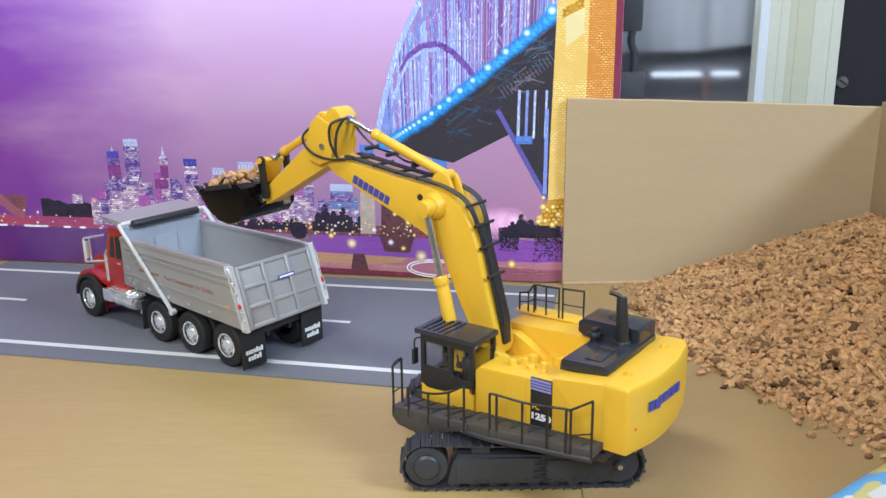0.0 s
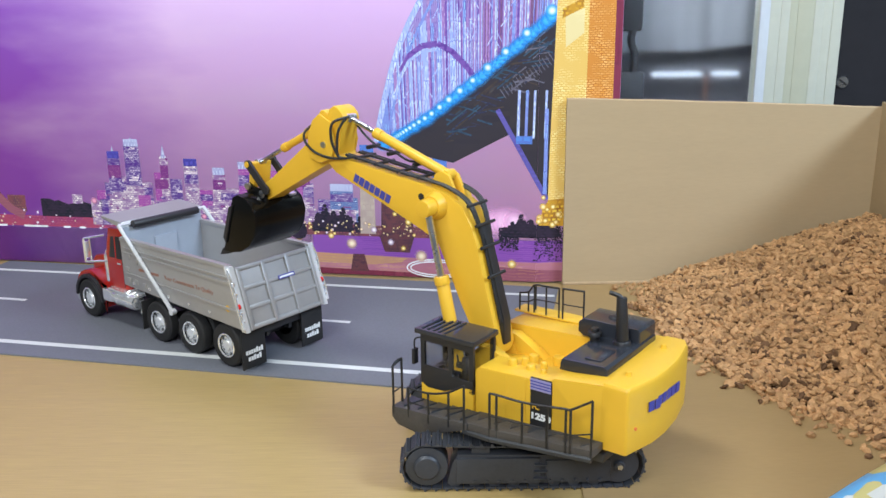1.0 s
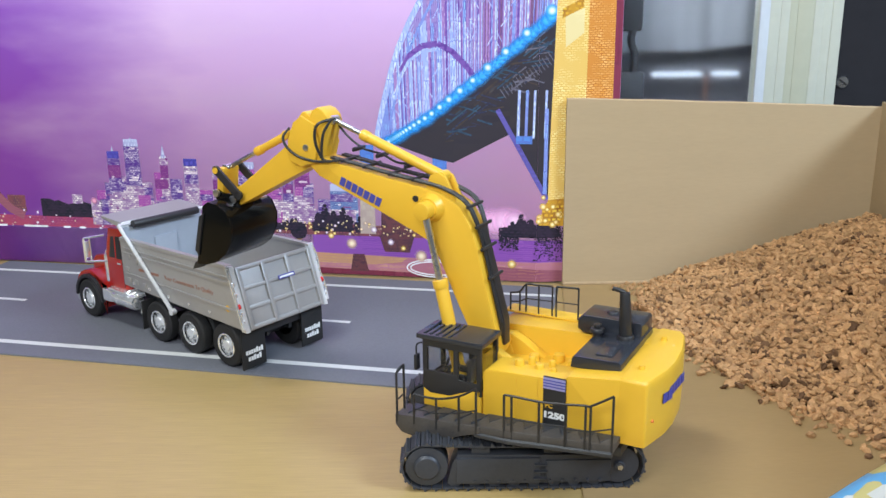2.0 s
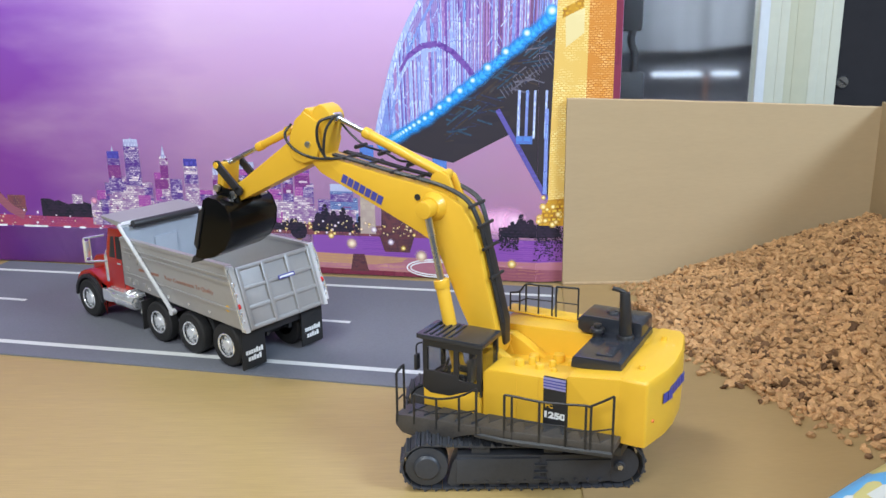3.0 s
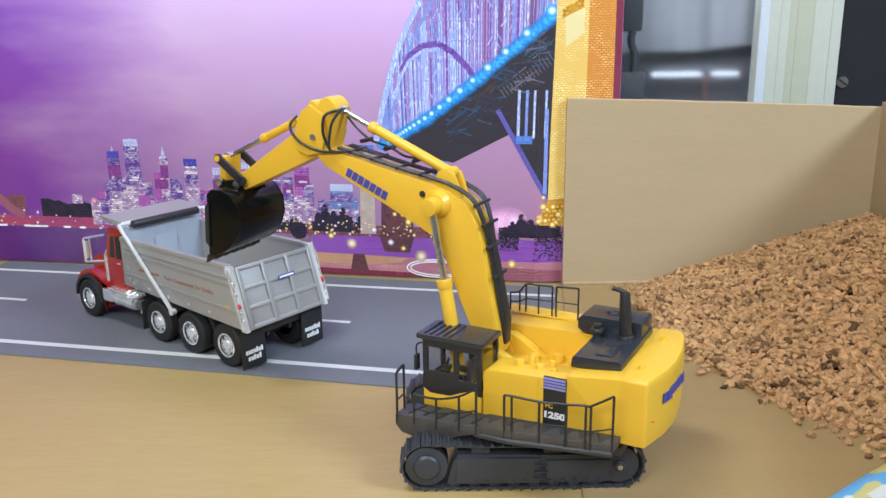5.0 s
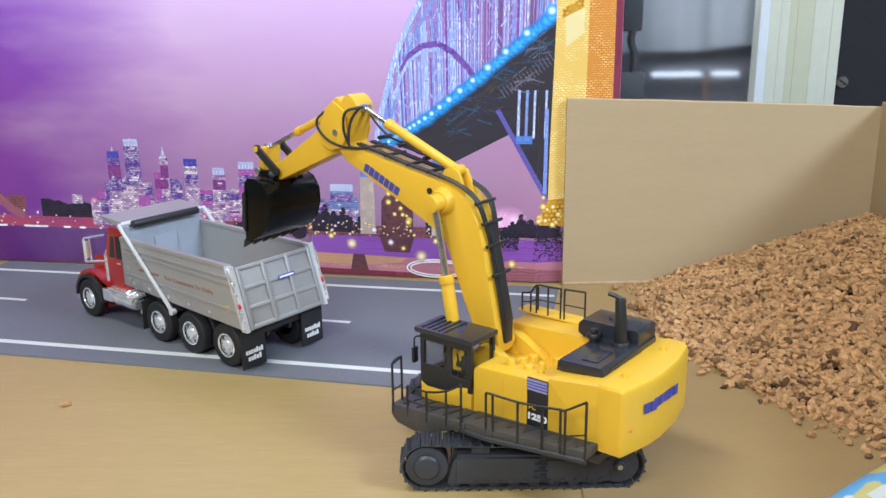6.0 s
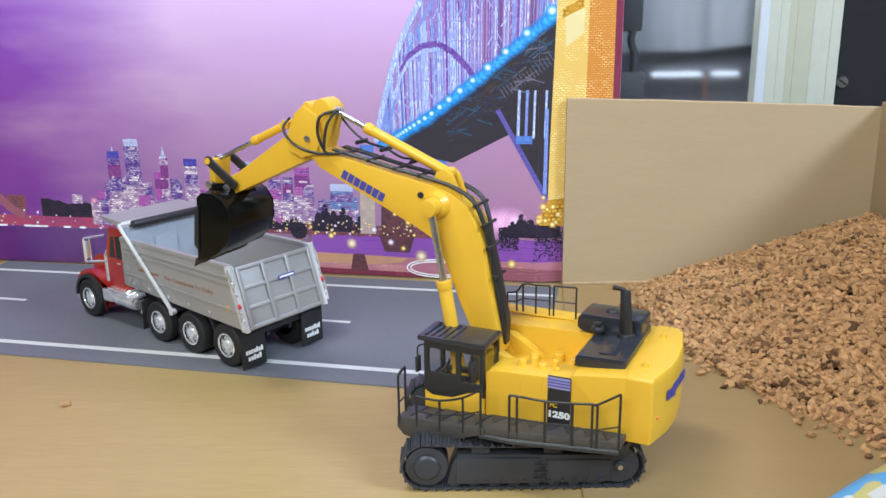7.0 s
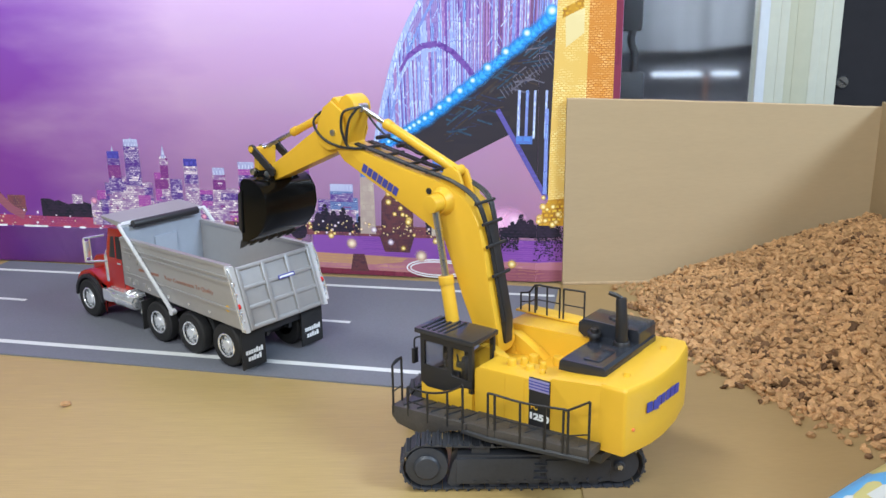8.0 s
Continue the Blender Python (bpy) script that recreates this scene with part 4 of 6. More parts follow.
def chip_shape(bm, m, rnd, size):
    """One angular cork granule."""
    r = bmesh.ops.create_icosphere(bm, subdivisions=1, radius=1.0)
    k = (size * rnd.uniform(0.7, 1.15), size * rnd.uniform(0.5, 0.9), size * rnd.uniform(0.32, 0.6))
    for v in r["verts"]:
        q = rnd.uniform(0.68, 1.28)
        v.co = Vector((max(-0.8, min(0.8, v.co.x * q)) * k[0], max(-0.75, min(0.75, v.co.y * q)) * k[1], v.co.z * q * k[2]))
    bmesh.ops.transform(bm, matrix=m, verts=r["verts"])


def heap_height(x, y):
    """The heap leans into the corner of the cardboard: a cone about (40, 66) cut by its foot."""
    dx, dy = x - 41.0, y - 63.5
    a = math.atan2(dy, dx)
    r = math.hypot(dx, dy)
    foot = 24.9 + 1.6 * math.sin(3 * a + 0.5)
    h = 12.2 * (1 - r / foot) ** 1.36 if r < foot else 10.5 * (1 - r / foot)
    h += 0.35 * noise.noise(Vector((x * 0.25, y * 0.25, 3.1)))
    return min(h, 6.55 + 0.06 * (h - 6.55) + 0.25 * noise.noise(Vector((x * 0.4, y * 0.4, 1.0))))


def heap():
    rnd = random.Random(5)
    # dark core sheet: its colour stands in for shade between the granules
    base = B()
    nx, ny = 40, 50
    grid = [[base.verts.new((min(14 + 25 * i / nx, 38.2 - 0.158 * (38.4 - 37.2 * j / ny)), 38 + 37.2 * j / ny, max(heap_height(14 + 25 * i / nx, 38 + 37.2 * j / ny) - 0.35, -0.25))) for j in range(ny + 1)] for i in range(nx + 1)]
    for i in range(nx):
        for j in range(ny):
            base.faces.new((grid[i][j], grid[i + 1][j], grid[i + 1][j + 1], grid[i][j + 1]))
    core = thing("cork_heap", base, CORKDARK_GAPS, "heap of brown crushed cork granules in a cardboard corner", "cork heap", "stuff")
    verts, faces, dverts, dfaces = [], [], [], []
    shapes = []
    for k in range(40):
        b = B()
        chip_shape(b, Matrix.Identity(4), rnd, 0.5)
        b.verts.ensure_lookup_table()
        shapes.append(([v.co.copy() for v in b.verts], [[v.index for v in f.verts] for f in b.faces]))
        b.free()
    made = 0
    while made < 16500:
        x, y = rnd.uniform(15, 39), rnd.uniform(39.5, 75.0)
        h = heap_height(x, y)
        stray = h < 0
        if x > 38.2 - 0.158 * (76.4 - y) or h < -1.1 or (stray and rnd.random() > 0.1 * (1 + h)):
            continue
        vs, fs = shapes[rnd.randrange(40)]
        s = rnd.choice((0.4, 0.5, 0.62, 0.72, 0.82, 0.98))
        m = Matrix.Translation((x, y, max(h, 0.1) + rnd.uniform(-0.15, 0.4) * (not stray) + 0.12)) @ Euler((rnd.uniform(-0.9, 0.9), rnd.uniform(-0.9, 0.9), rnd.uniform(0, 6.3))).to_matrix().to_4x4() @ Matrix.Scale(s, 4)
        tv, tf = (dverts, dfaces) if rnd.random() < 0.09 else (verts, faces)
        o = len(tv)
        tv.extend([tuple((m @ v) * C) for v in vs])
        tf.extend([[i + o for i in f] for f in fs])
        made += 1
    for nm, v, f, mat in (("cork_granules", verts, faces, CHIPCORK), ("dark_cork_granules", dverts, dfaces, CORKDARK_GAPS)):
        me = bpy.data.meshes.new(nm)
        me.from_pydata(v, [], f)
        me.materials.append(mat)
        ob = new(nm, me)
        ob.parent = core
        tagged(ob, kind="stuff")


def cardboard():
    bx = holder("cardboard_box", Matrix.Identity(4), "opened plain brown cardboard box standing on the table", "cardboard box")
    bk = B()
    n = 24
    lo = [(10.9 + 28.6 * i / n, 75.35 + 0.8 * i / n) for i in range(n + 1)]
    top = [16.86 - 1.2 * (i / n) ** 1.2 + 0.02 * math.sin(i * 1.1) for i in range(n + 1)]
    rows = []
    for k, dy in ((0, 0.0), (1, 0.42)):
        rows.append([(bk.verts.new((x, y + dy, 0.12)), bk.verts.new((x, y + dy, z))) for (x, y), z in zip(lo, top)])
    for i in range(n):
        (a0, a1), (b0, b1) = rows[0][i], rows[0][i + 1]
        (c0, c1), (d0, d1) = rows[1][i], rows[1][i + 1]
        for q in ((a0, b0, b1, a1), (d0, c0, c1, d1), (a1, b1, d1, c1), (a0, c0, d0, b0)):
            bk.faces.new(q)
    bk.faces.new((rows[0][0][0], rows[0][0][1], rows[1][0][1], rows[1][0][0]))
    bk.faces.new((rows[0][n][0], rows[1][n][0], rows[1][n][1], rows[0][n][1]))
    bk2 = B()
    part("back_panel", bk, CARD, bx)
    part("top_edge", tube(bk2, [(x, y + 0.2, z - 0.08) for (x, y), z in zip(lo, top)], 0.2, seg=6, steps=2), CARDEDGE, bx, "rough torn cardboard edge")
    # mostly unseen; turned and lengthened past the view to shade heap and floor
    part("side_panel_extended", box(B(), 0, 0.42, -50, 0, 0.12, 16.2, 0.06, Matrix.Translation((38.7, 76.4, 0)) @ Matrix.Rotation(radians(-9), 4, "Z")), CARD, bx)
    part("bottom_flap", prism(B(), [(10.9, 75.3), (39.4, 76), (34, 44), (31, 26), (6.0, 26), (8.0, 50)], 0.005, 0.1, 0, axis="z"), CARDSHADED, bx, "flat cardboard floor of the box")
    part("fold_edge", box(B(), 0, 28.6, -0.35, 0.0, 0.1, 0.3, 0.08, Matrix.Translation((10.9, 75.35, 0)) @ Matrix.Rotation(0.028, 4, "Z")), CARDEDGE, bx)


def bag():
    rnd = random.Random(3)
    b = B()
    n = 18
    g = [[b.verts.new((i, j, 0)) for j in range(n + 1)] for i in range(n + 1)]
    for i in range(n + 1):
        for j in range(n + 1):
            u, v = i / n, j / n
            z = 2.0 * (math.sin(math.pi * u) ** 0.5) * (math.sin(math.pi * v) ** 0.5) + 0.35 * noise.noise(Vector((u * 5, v * 5, 2))) * math.sin(math.pi * u) * math.sin(math.pi * v) * 2
            g[i][j].co = Vector((11 * u, 14 * v - 7, max(z, 0.0) + 0.15))
    for i in range(n):
        for j in range(n):
            b.faces.new((g[i][j], g[i + 1][j], g[i + 1][j + 1], g[i][j + 1]))
    ob = thing("plastic_bag", b, BAGPRINT, "crumpled plastic bag printed blue, yellow and white", "bag", smooth=60)
    ob.modifiers.new("thick", "SOLIDIFY").thickness = 0.0005
    ob.matrix_basis = cm(22.0, 40.9, 0, 0, 0, -54.4)


def bag_material():
    m = material("bag_print", (0.6, 0.6, 0.55), 0.3, vary=0.1)
    nt = m.node_tree
    b = nt.nodes["Principled BSDF"]
    tc, vo, rp = nt.nodes.new("ShaderNodeTexCoord"), nt.nodes.new("ShaderNodeTexVoronoi"), nt.nodes.new("ShaderNodeValToRGB")
    vo.inputs["Scale"].default_value = 62
    rp.color_ramp.interpolation = "CONSTANT"
    e = rp.color_ramp.elements
    e[0].color, e[1].color, e[1].position = (0.1, 0.42, 0.8, 1), (0.62, 0.56, 0.22, 1), 0.42
    k = e.new(0.72)
    k.color = (0.68, 0.72, 0.72, 1)
    sx = nt.nodes.new("ShaderNodeSeparateColor")
    nt.links.new(tc.outputs["Object"], vo.inputs["Vector"])
    nt.links.new(vo.outputs["Color"], sx.inputs[0])
    nt.links.new(sx.outputs[0], rp.inputs[0])
    nt.links.new(rp.outputs[0], b.inputs["Base Color"])
    return m


BAGPRINT = bag_material()
CABGLASS = glass_material("cab_glass", (0.78, 0.8, 0.82))
EX = excavator()
truck()
cardboard()
heap()
bag()


# ---- the printed paper mural ----
CORNER, LEFTWARD, RIGHTWARD = Vector((8.5, 75.95, 0)), Vector((-0.9840, 0.1781, 0)), Vector((0.9993, 0.0384, 0))


def sheet(u, z, lift=0.0):
    """A point of the mural: u along its foot from the bend (left negative), z up, lift towards the room."""
    lift *= 0.5
    if u < 0:
        return CORNER - LEFTWARD * u + Vector((-0.1781, -0.9840, 0)) * lift + Vector((0, 0, z))
    return CORNER + RIGHTWARD * u + Vector((0.0384, -0.9993, 0)) * lift + Vector((0, 0, z))


def print_material(name, one, two, joint, cell=(0.55, 0.35), mottle=60.0, rough=0.55, gap=0.12, warp=0.35, cover=(0.36, 0.6)):
    """Ink on paper: a field of small lit cells or strokes, broken up by mottling."""
    m = bpy.data.materials.new(name)
    m.use_nodes = True
    nt = m.node_tree
    b = nt.nodes["Principled BSDF"]
    b.inputs["Roughness"].default_value = rough
    b.inputs["Specular IOR Level"].default_value = 0.14
    tc, sp, cb = nt.nodes.new("ShaderNodeTexCoord"), nt.nodes.new("ShaderNodeSeparateXYZ"), nt.nodes.new("ShaderNodeCombineXYZ")
    nt.links.new(tc.outputs["Object"], sp.inputs[0])
    nt.links.new(sp.outputs[0], cb.inputs[0])
    nt.links.new(sp.outputs[2], cb.inputs[1])
    br = nt.nodes.new("ShaderNodeTexBrick")
    br.inputs["Color1"].default_value, br.inputs["Color2"].default_value, br.inputs["Mortar"].default_value = (*one, 1), (*two, 1), (*joint, 1)
    br.inputs["Scale"].default_value = 1.0
    br.inputs["Brick Width"].default_value, br.inputs["Row Height"].default_value = cell[0] * C, cell[1] * C
    br.inputs["Mortar Size"].default_value = gap * C
    br.inputs["Mortar Smooth"].default_value = 0.4
    wn = nt.nodes.new("ShaderNodeTexNoise")
    wn.inputs["Scale"].default_value, wn.inputs["Detail"].default_value = 130, 3
    nt.links.new(tc.outputs["Object"], wn.inputs["Vector"])
    wp = nt.nodes.new("ShaderNodeVectorMath")
    wp.operation = "MULTIPLY_ADD"
    wp.inputs[1].default_value = (warp * C, warp * C, 0)
    nt.links.new(wn.outputs["Color"], wp.inputs[0])
    nt.links.new(cb.outputs[0], wp.inputs[2])
    nt.links.new(wp.outputs[0], br.inputs["Vector"])
    no = nt.nodes.new("ShaderNodeTexNoise")
    no.inputs["Scale"].default_value, no.inputs["Detail"].default_value = mottle, 5
    nt.links.new(tc.outputs["Object"], no.inputs["Vector"])
    mx = nt.nodes.new("ShaderNodeMix")
    mx.data_type, mx.blend_type = "RGBA", "MIX"
    rp = nt.nodes.new("ShaderNodeMapRange")
    rp.inputs[1].default_value, rp.inputs[2].default_value = cover
    nt.links.new(no.outputs[0], rp.inputs[0])
    nt.links.new(rp.outputs[0], mx.inputs[0])
    nt.links.new(br.outputs[0], mx.inputs[6])
    mx.inputs[7].default_value = (*[0.5 * (p + q) for p, q in zip(two, joint)], 1)
    nt.links.new(mx.outputs[2], b.inputs["Base Color"])
    return m


def sky_material():
    m = bpy.data.materials.new("mural_sky_print")
    m.use_nodes = True
    nt = m.node_tree
    b = nt.nodes["Principled BSDF"]
    b.inputs["Roughness"].default_value = 0.5
    b.inputs["Specular IOR Level"].default_value = 0.14
    tc, sp = nt.nodes.new("ShaderNodeTexCoord"), nt.nodes.new("ShaderNodeSeparateXYZ")
    nt.links.new(tc.outputs["Object"], sp.inputs[0])
    mp = nt.nodes.new("ShaderNodeMapping")
    mp.inputs["Scale"].default_value = (5, 5, 16)
    mp.inputs["Rotation"].default_value = (0, 0.12, 0)
    nt.links.new(tc.outputs["Object"], mp.inputs[0])
    no = nt.nodes.new("ShaderNodeTexNoise")
    no.inputs["Scale"].default_value, no.inputs["Detail"].default_value, no.inputs["Roughness"].default_value = 1.0, 5, 0.5
    nt.links.new(mp.outputs[0], no.inputs["Vector"])

    def ranged(src, a, z):
        r = nt.nodes.new("ShaderNodeMapRange")
        r.inputs[1].default_value, r.inputs[2].default_value = a, z
        nt.links.new(src, r.inputs[0])
        return r.outputs[0]

    def mixed(fac, x, y, mode="MIX"):
        q = nt.nodes.new("ShaderNodeMix")
        q.data_type, q.blend_type = "RGBA", mode
        nt.links.new(fac, q.inputs[0])
        for s, v in ((q.inputs[6], x), (q.inputs[7], y)):
            if isinstance(v, tuple):
                s.default_value = (*v, 1)
            else:
                nt.links.new(v, s)
        return q.outputs[2]

    add = nt.nodes.new("ShaderNodeMath")
    add.operation = "MULTIPLY_ADD"
    nt.links.new(no.outputs[0], add.inputs[0])
    add.inputs[1].default_value = 0.28
    nt.links.new(sp.outputs[0], add.inputs[2])
    side = ranged(add.outputs[0], -0.29, -0.08)
    base = mixed(side, SKY_DEEP, SKY_PALE)
    low = ranged(sp.outputs[2], 0.235, 0.085)
    left = mixed(side, SKY_LOWLEFT, SKY_LOW)
    col = mixed(low, base, left)
    cl = ranged(no.outputs[0], 0.5, 0.75)
    pale = nt.nodes.new("ShaderNodeMath")
    pale.operation = "MULTIPLY"
    pale.inputs[1].default_value = 0.45
    nt.links.new(cl, pale.inputs[0])
    both = nt.nodes.new("ShaderNodeMath")
    both.operation = "MULTIPLY"
    nt.links.new(pale.outputs[0], both.inputs[0])
    nt.links.new(side, both.inputs[1])
    col = mixed(both.outputs[0], col, (0.9, 0.7, 0.93))
    nt.links.new(col, b.inputs["Base Color"])
    fine = nt.nodes.new("ShaderNodeTexNoise")
    fine.inputs["Scale"].default_value = 40
    nt.links.new(tc.outputs["Object"], fine.inputs["Vector"])
    bp = nt.nodes.new("ShaderNodeBump")
    bp.inputs["Strength"].default_value, bp.inputs["Distance"].default_value = 0.12, 0.002
    nt.links.new(fine.outputs[0], bp.inputs["Height"])
    nt.links.new(bp.outputs[0], b.inputs["Normal"])
    return m


# SKY_LOW: printed horizon glow, brightened further to offset lamp falloff low down
SKY_DEEP, SKY_PALE, SKY_LOW, SKY_LOWLEFT = (0.3, 0.1, 0.58), (0.8, 0.54, 0.92), (1.0, 0.57, 1.0), (0.47, 0.13, 0.74)
SKYPRINT = sky_material()
INK = {
    "tower_violet": print_material("print_tower_violet", (0.66, 0.56, 0.68), (0.09, 0.035, 0.25), (0.1, 0.035, 0.24), (0.3, 0.16), 150, gap=0.03, warp=0.22, cover=(0.46, 0.68)),
    "tower_pale": print_material("print_tower_pale", (0.97, 0.9, 0.8), (0.24, 0.12, 0.3), (0.3, 0.15, 0.35), (0.34, 0.2), 150, gap=0.03, warp=0.22, cover=(0.46, 0.68)),
    "tower_pink": print_material("print_tower_pink", (0.85, 0.5, 0.56), (0.42, 0.1, 0.36), (0.3, 0.06, 0.33), (0.13, 0.24), 230, gap=0.05, warp=0.22, cover=(0.46, 0.68)),
    "tower_maroon": print_material("print_tower_maroon", (0.5, 0.2, 0.34), (0.24, 0.05, 0.22), (0.16, 0.03, 0.2), (0.24, 0.14), 200, gap=0.05, warp=0.22, cover=(0.46, 0.68)),
    "band_cream": print_material("print_cream_band", (0.95, 0.88, 0.84), (0.85, 0.74, 0.74), (0.5, 0.35, 0.5), (0.16, 0.3), 200, gap=0.03, warp=0.1),
    "quay_yellow": print_material("print_yellow_quay", (0.66, 0.44, 0.16), (0.55, 0.3, 0.16), (0.5, 0.26, 0.2), (3, 0.3), 45, gap=0.05),
    "rib_pink": print_material("print_pink_rib", (0.6, 0.42, 0.68), (0.46, 0.3, 0.6), (0.3, 0.16, 0.45), (0.3, 0.5), 120),
    "rib_brown": print_material("print_brown_rib", (0.34, 0.17, 0.26), (0.24, 0.11, 0.22), (0.16, 0.08, 0.2), (0.3, 0.5), 120),
    "beam_teal": print_material("print_teal_beam", (0.1, 0.26, 0.34), (0.06, 0.14, 0.22), (0.03, 0.05, 0.09), (0.4, 0.2), 140),
    "beam_grey": print_material("print_grey_beam", (0.42, 0.44, 0.52), (0.22, 0.22, 0.3), (0.1, 0.09, 0.12), (0.4, 0.2), 140),
    "beam_brown": print_material("print_brown_beam", (0.2, 0.13, 0.08), (0.1, 0.07, 0.06), (0.05, 0.04, 0.04), (0.4, 0.2), 140),
    "tower_blue": print_material("print_tower_blue", (0.6, 0.74, 0.84), (0.2, 0.3, 0.55), (0.08, 0.1, 0.3), (0.24, 0.16), 200, gap=0.05),
    "cap_blue": print_material("print_cap_blue", (0.08, 0.08, 0.42), (0.12, 0.1, 0.5), (0.06, 0.05, 0.3), (0.5, 0.5)),
    "cap_white": print_material("print_cap_white", (0.72, 0.75, 0.85), (0.6, 0.65, 0.8), (0.35, 0.35, 0.6), (0.3, 0.6)),
    "water_deep": print_material("print_water_deep", (0.12, 0.045, 0.33), (0.08, 0.055, 0.36), (0.15, 0.06, 0.38), (9, 0.2), 9, gap=0.03),
    "water_violet": print_material("print_water_violet", (0.29, 0.09, 0.44), (0.2, 0.06, 0.36), (0.32, 0.12, 0.44), (5, 0.2), 22, gap=0.03),
    "shore": print_material("print_shore", (0.85, 0.48, 0.5), (0.5, 0.09, 0.12), (0.3, 0.05, 0.15), (0.35, 0.22), 120),
    "shore_warm": print_material("print_shore_warm", (0.8, 0.5, 0.2), (0.35, 0.1, 0.1), (0.12, 0.05, 0.08), (0.3, 0.25), 110),
    "trees": print_material("print_trees", (0.03, 0.03, 0.05), (0.06, 0.035, 0.07), (0.02, 0.02, 0.03), (0.5, 0.3), 150),
    "quay": print_material("print_quay", (0.62, 0.32, 0.26), (0.42, 0.16, 0.2), (0.5, 0.2, 0.3), (5, 0.35), 40, gap=0.06),
    "quay_red": print_material("print_quay_red", (0.42, 0.17, 0.14), (0.34, 0.12, 0.16), (0.28, 0.09, 0.14), (2, 0.3), 60),
    "stone": print_material("print_lit_stone", (0.9, 0.76, 0.34), (0.86, 0.62, 0.2), (0.66, 0.38, 0.07), (0.4, 0.2), 90, gap=0.035, warp=0.3),
    "stone_orange": print_material("print_orange_stone", (0.86, 0.52, 0.18), (0.74, 0.34, 0.07), (0.5, 0.16, 0.03), (0.4, 0.2), 90, gap=0.045, warp=0.3),
    "stone_pale": print_material("print_pale_stone", (0.88, 0.78, 0.46), (0.82, 0.7, 0.36), (0.72, 0.58, 0.28), (0.6, 0.3), 30, gap=0.02),
    "pier_stone": print_material("print_pier_stone", (0.66, 0.6, 0.46), (0.52, 0.42, 0.34), (0.36, 0.26, 0.28), (0.5, 0.6), 60, gap=0.02),
    "gold": print_material("print_gold", (0.85, 0.6, 0.08), (0.8, 0.45, 0.04), (0.35, 0.15, 0.03), (0.5, 0.4), 90),
    "brown": print_material("print_brown_tower", (0.45, 0.22, 0.1), (0.22, 0.07, 0.07), (0.08, 0.04, 0.06), (0.22, 0.3), 170, warp=0.4),
    "maroon": print_material("print_border", (0.2, 0.03, 0.06), (0.26, 0.05, 0.09), (0.16, 0.03, 0.06), (1, 5), 20),
    "under": print_material("print_deck_underside", (0.035, 0.032, 0.045), (0.05, 0.042, 0.05), (0.035, 0.032, 0.042), (2.5, 0.5), 50, gap=0.0),
    "steel_dim": print_material("print_dim_steel", (0.1, 0.2, 0.36), (0.05, 0.06, 0.12), (0.03, 0.03, 0.06), (0.5, 0.25), 110),
    "lattice": print_material("print_lattice", (0.3, 0.24, 0.62), (0.5, 0.4, 0.74), (0.13, 0.07, 0.36), (0.16, 1.3), 150, gap=0.05, warp=0.12),
    "lattice_blue": print_material("print_lattice_blue", (0.36, 0.66, 0.95), (0.34, 0.42, 0.84), (0.09, 0.13, 0.5), (0.14, 0.7), 160, gap=0.04, warp=0.12),
    "rib_white": print_material("print_white_rib", (0.75, 0.85, 0.97), (0.5, 0.62, 0.92), (0.22, 0.26, 0.68), (0.3, 1.7), 160, gap=0.05, warp=0.6),
    "rib_violet": print_material("print_violet_rib", (0.2, 0.1, 0.42), (0.26, 0.14, 0.5), (0.12, 0.05, 0.3), (0.6, 0.6), 90),
    "cyan": print_material("print_cyan_light", (0.1, 0.6, 0.95), (0.05, 0.45, 0.9), (0.05, 0.3, 0.75), (0.7, 0.6), 90),
    "cyan_halo": print_material("print_cyan_halo", (0.1, 0.32, 0.75), (0.1, 0.24, 0.65), (0.1, 0.18, 0.55), (0.7, 0.6), 70),
    "light_white": print_material("print_white_light", (0.9, 0.9, 0.92), (0.85, 0.88, 0.95), (0.85, 0.85, 0.9), (2, 2), 20),
    "light_warm": print_material("print_warm_light", (0.9, 0.75, 0.4), (0.9, 0.7, 0.35), (0.85, 0.6, 0.3), (2, 2), 20),
    "girder": print_material("print_girder", (0.12, 0.1, 0.42), (0.16, 0.14, 0.5), (0.1, 0.08, 0.3), (0.8, 0.4), 60),
}


def halo_material(name, colour, core):
    """Ink that fades out from its centre: paper shows through towards the rim."""
    m = bpy.data.materials.new(name)
    m.use_nodes = True
    nt = m.node_tree
    b = nt.nodes["Principled BSDF"]
    b.inputs["Roughness"].default_value = 0.55
    tc, ln, rp = nt.nodes.new("ShaderNodeTexCoord"), nt.nodes.new("ShaderNodeVectorMath"), nt.nodes.new("ShaderNodeValToRGB")
    ln.operation = "LENGTH"
    nt.links.new(tc.outputs["Object"], ln.inputs[0])
    sc = nt.nodes.new("ShaderNodeMath")
    sc.operation = "MULTIPLY"
    sc.inputs[1].default_value = 100.0
    nt.links.new(ln.outputs["Value"], sc.inputs[0])
    e = rp.color_ramp.elements
    e[0].color, e[0].position, e[1].color, e[1].position = (*core, 1), 0.1, (*colour, 1), 0.5
    nt.links.new(sc.outputs[0], rp.inputs[0])
    nt.links.new(rp.outputs[0], b.inputs["Base Color"])
    al = nt.nodes.new("ShaderNodeMapRange")
    al.interpolation_type = "SMOOTHSTEP"
    al.inputs[1].default_value, al.inputs[2].default_value = 1.0, 0.12
    nt.links.new(sc.outputs[0], al.inputs[0])
    nt.links.new(al.outputs[0], b.inputs["Alpha"])
    return m


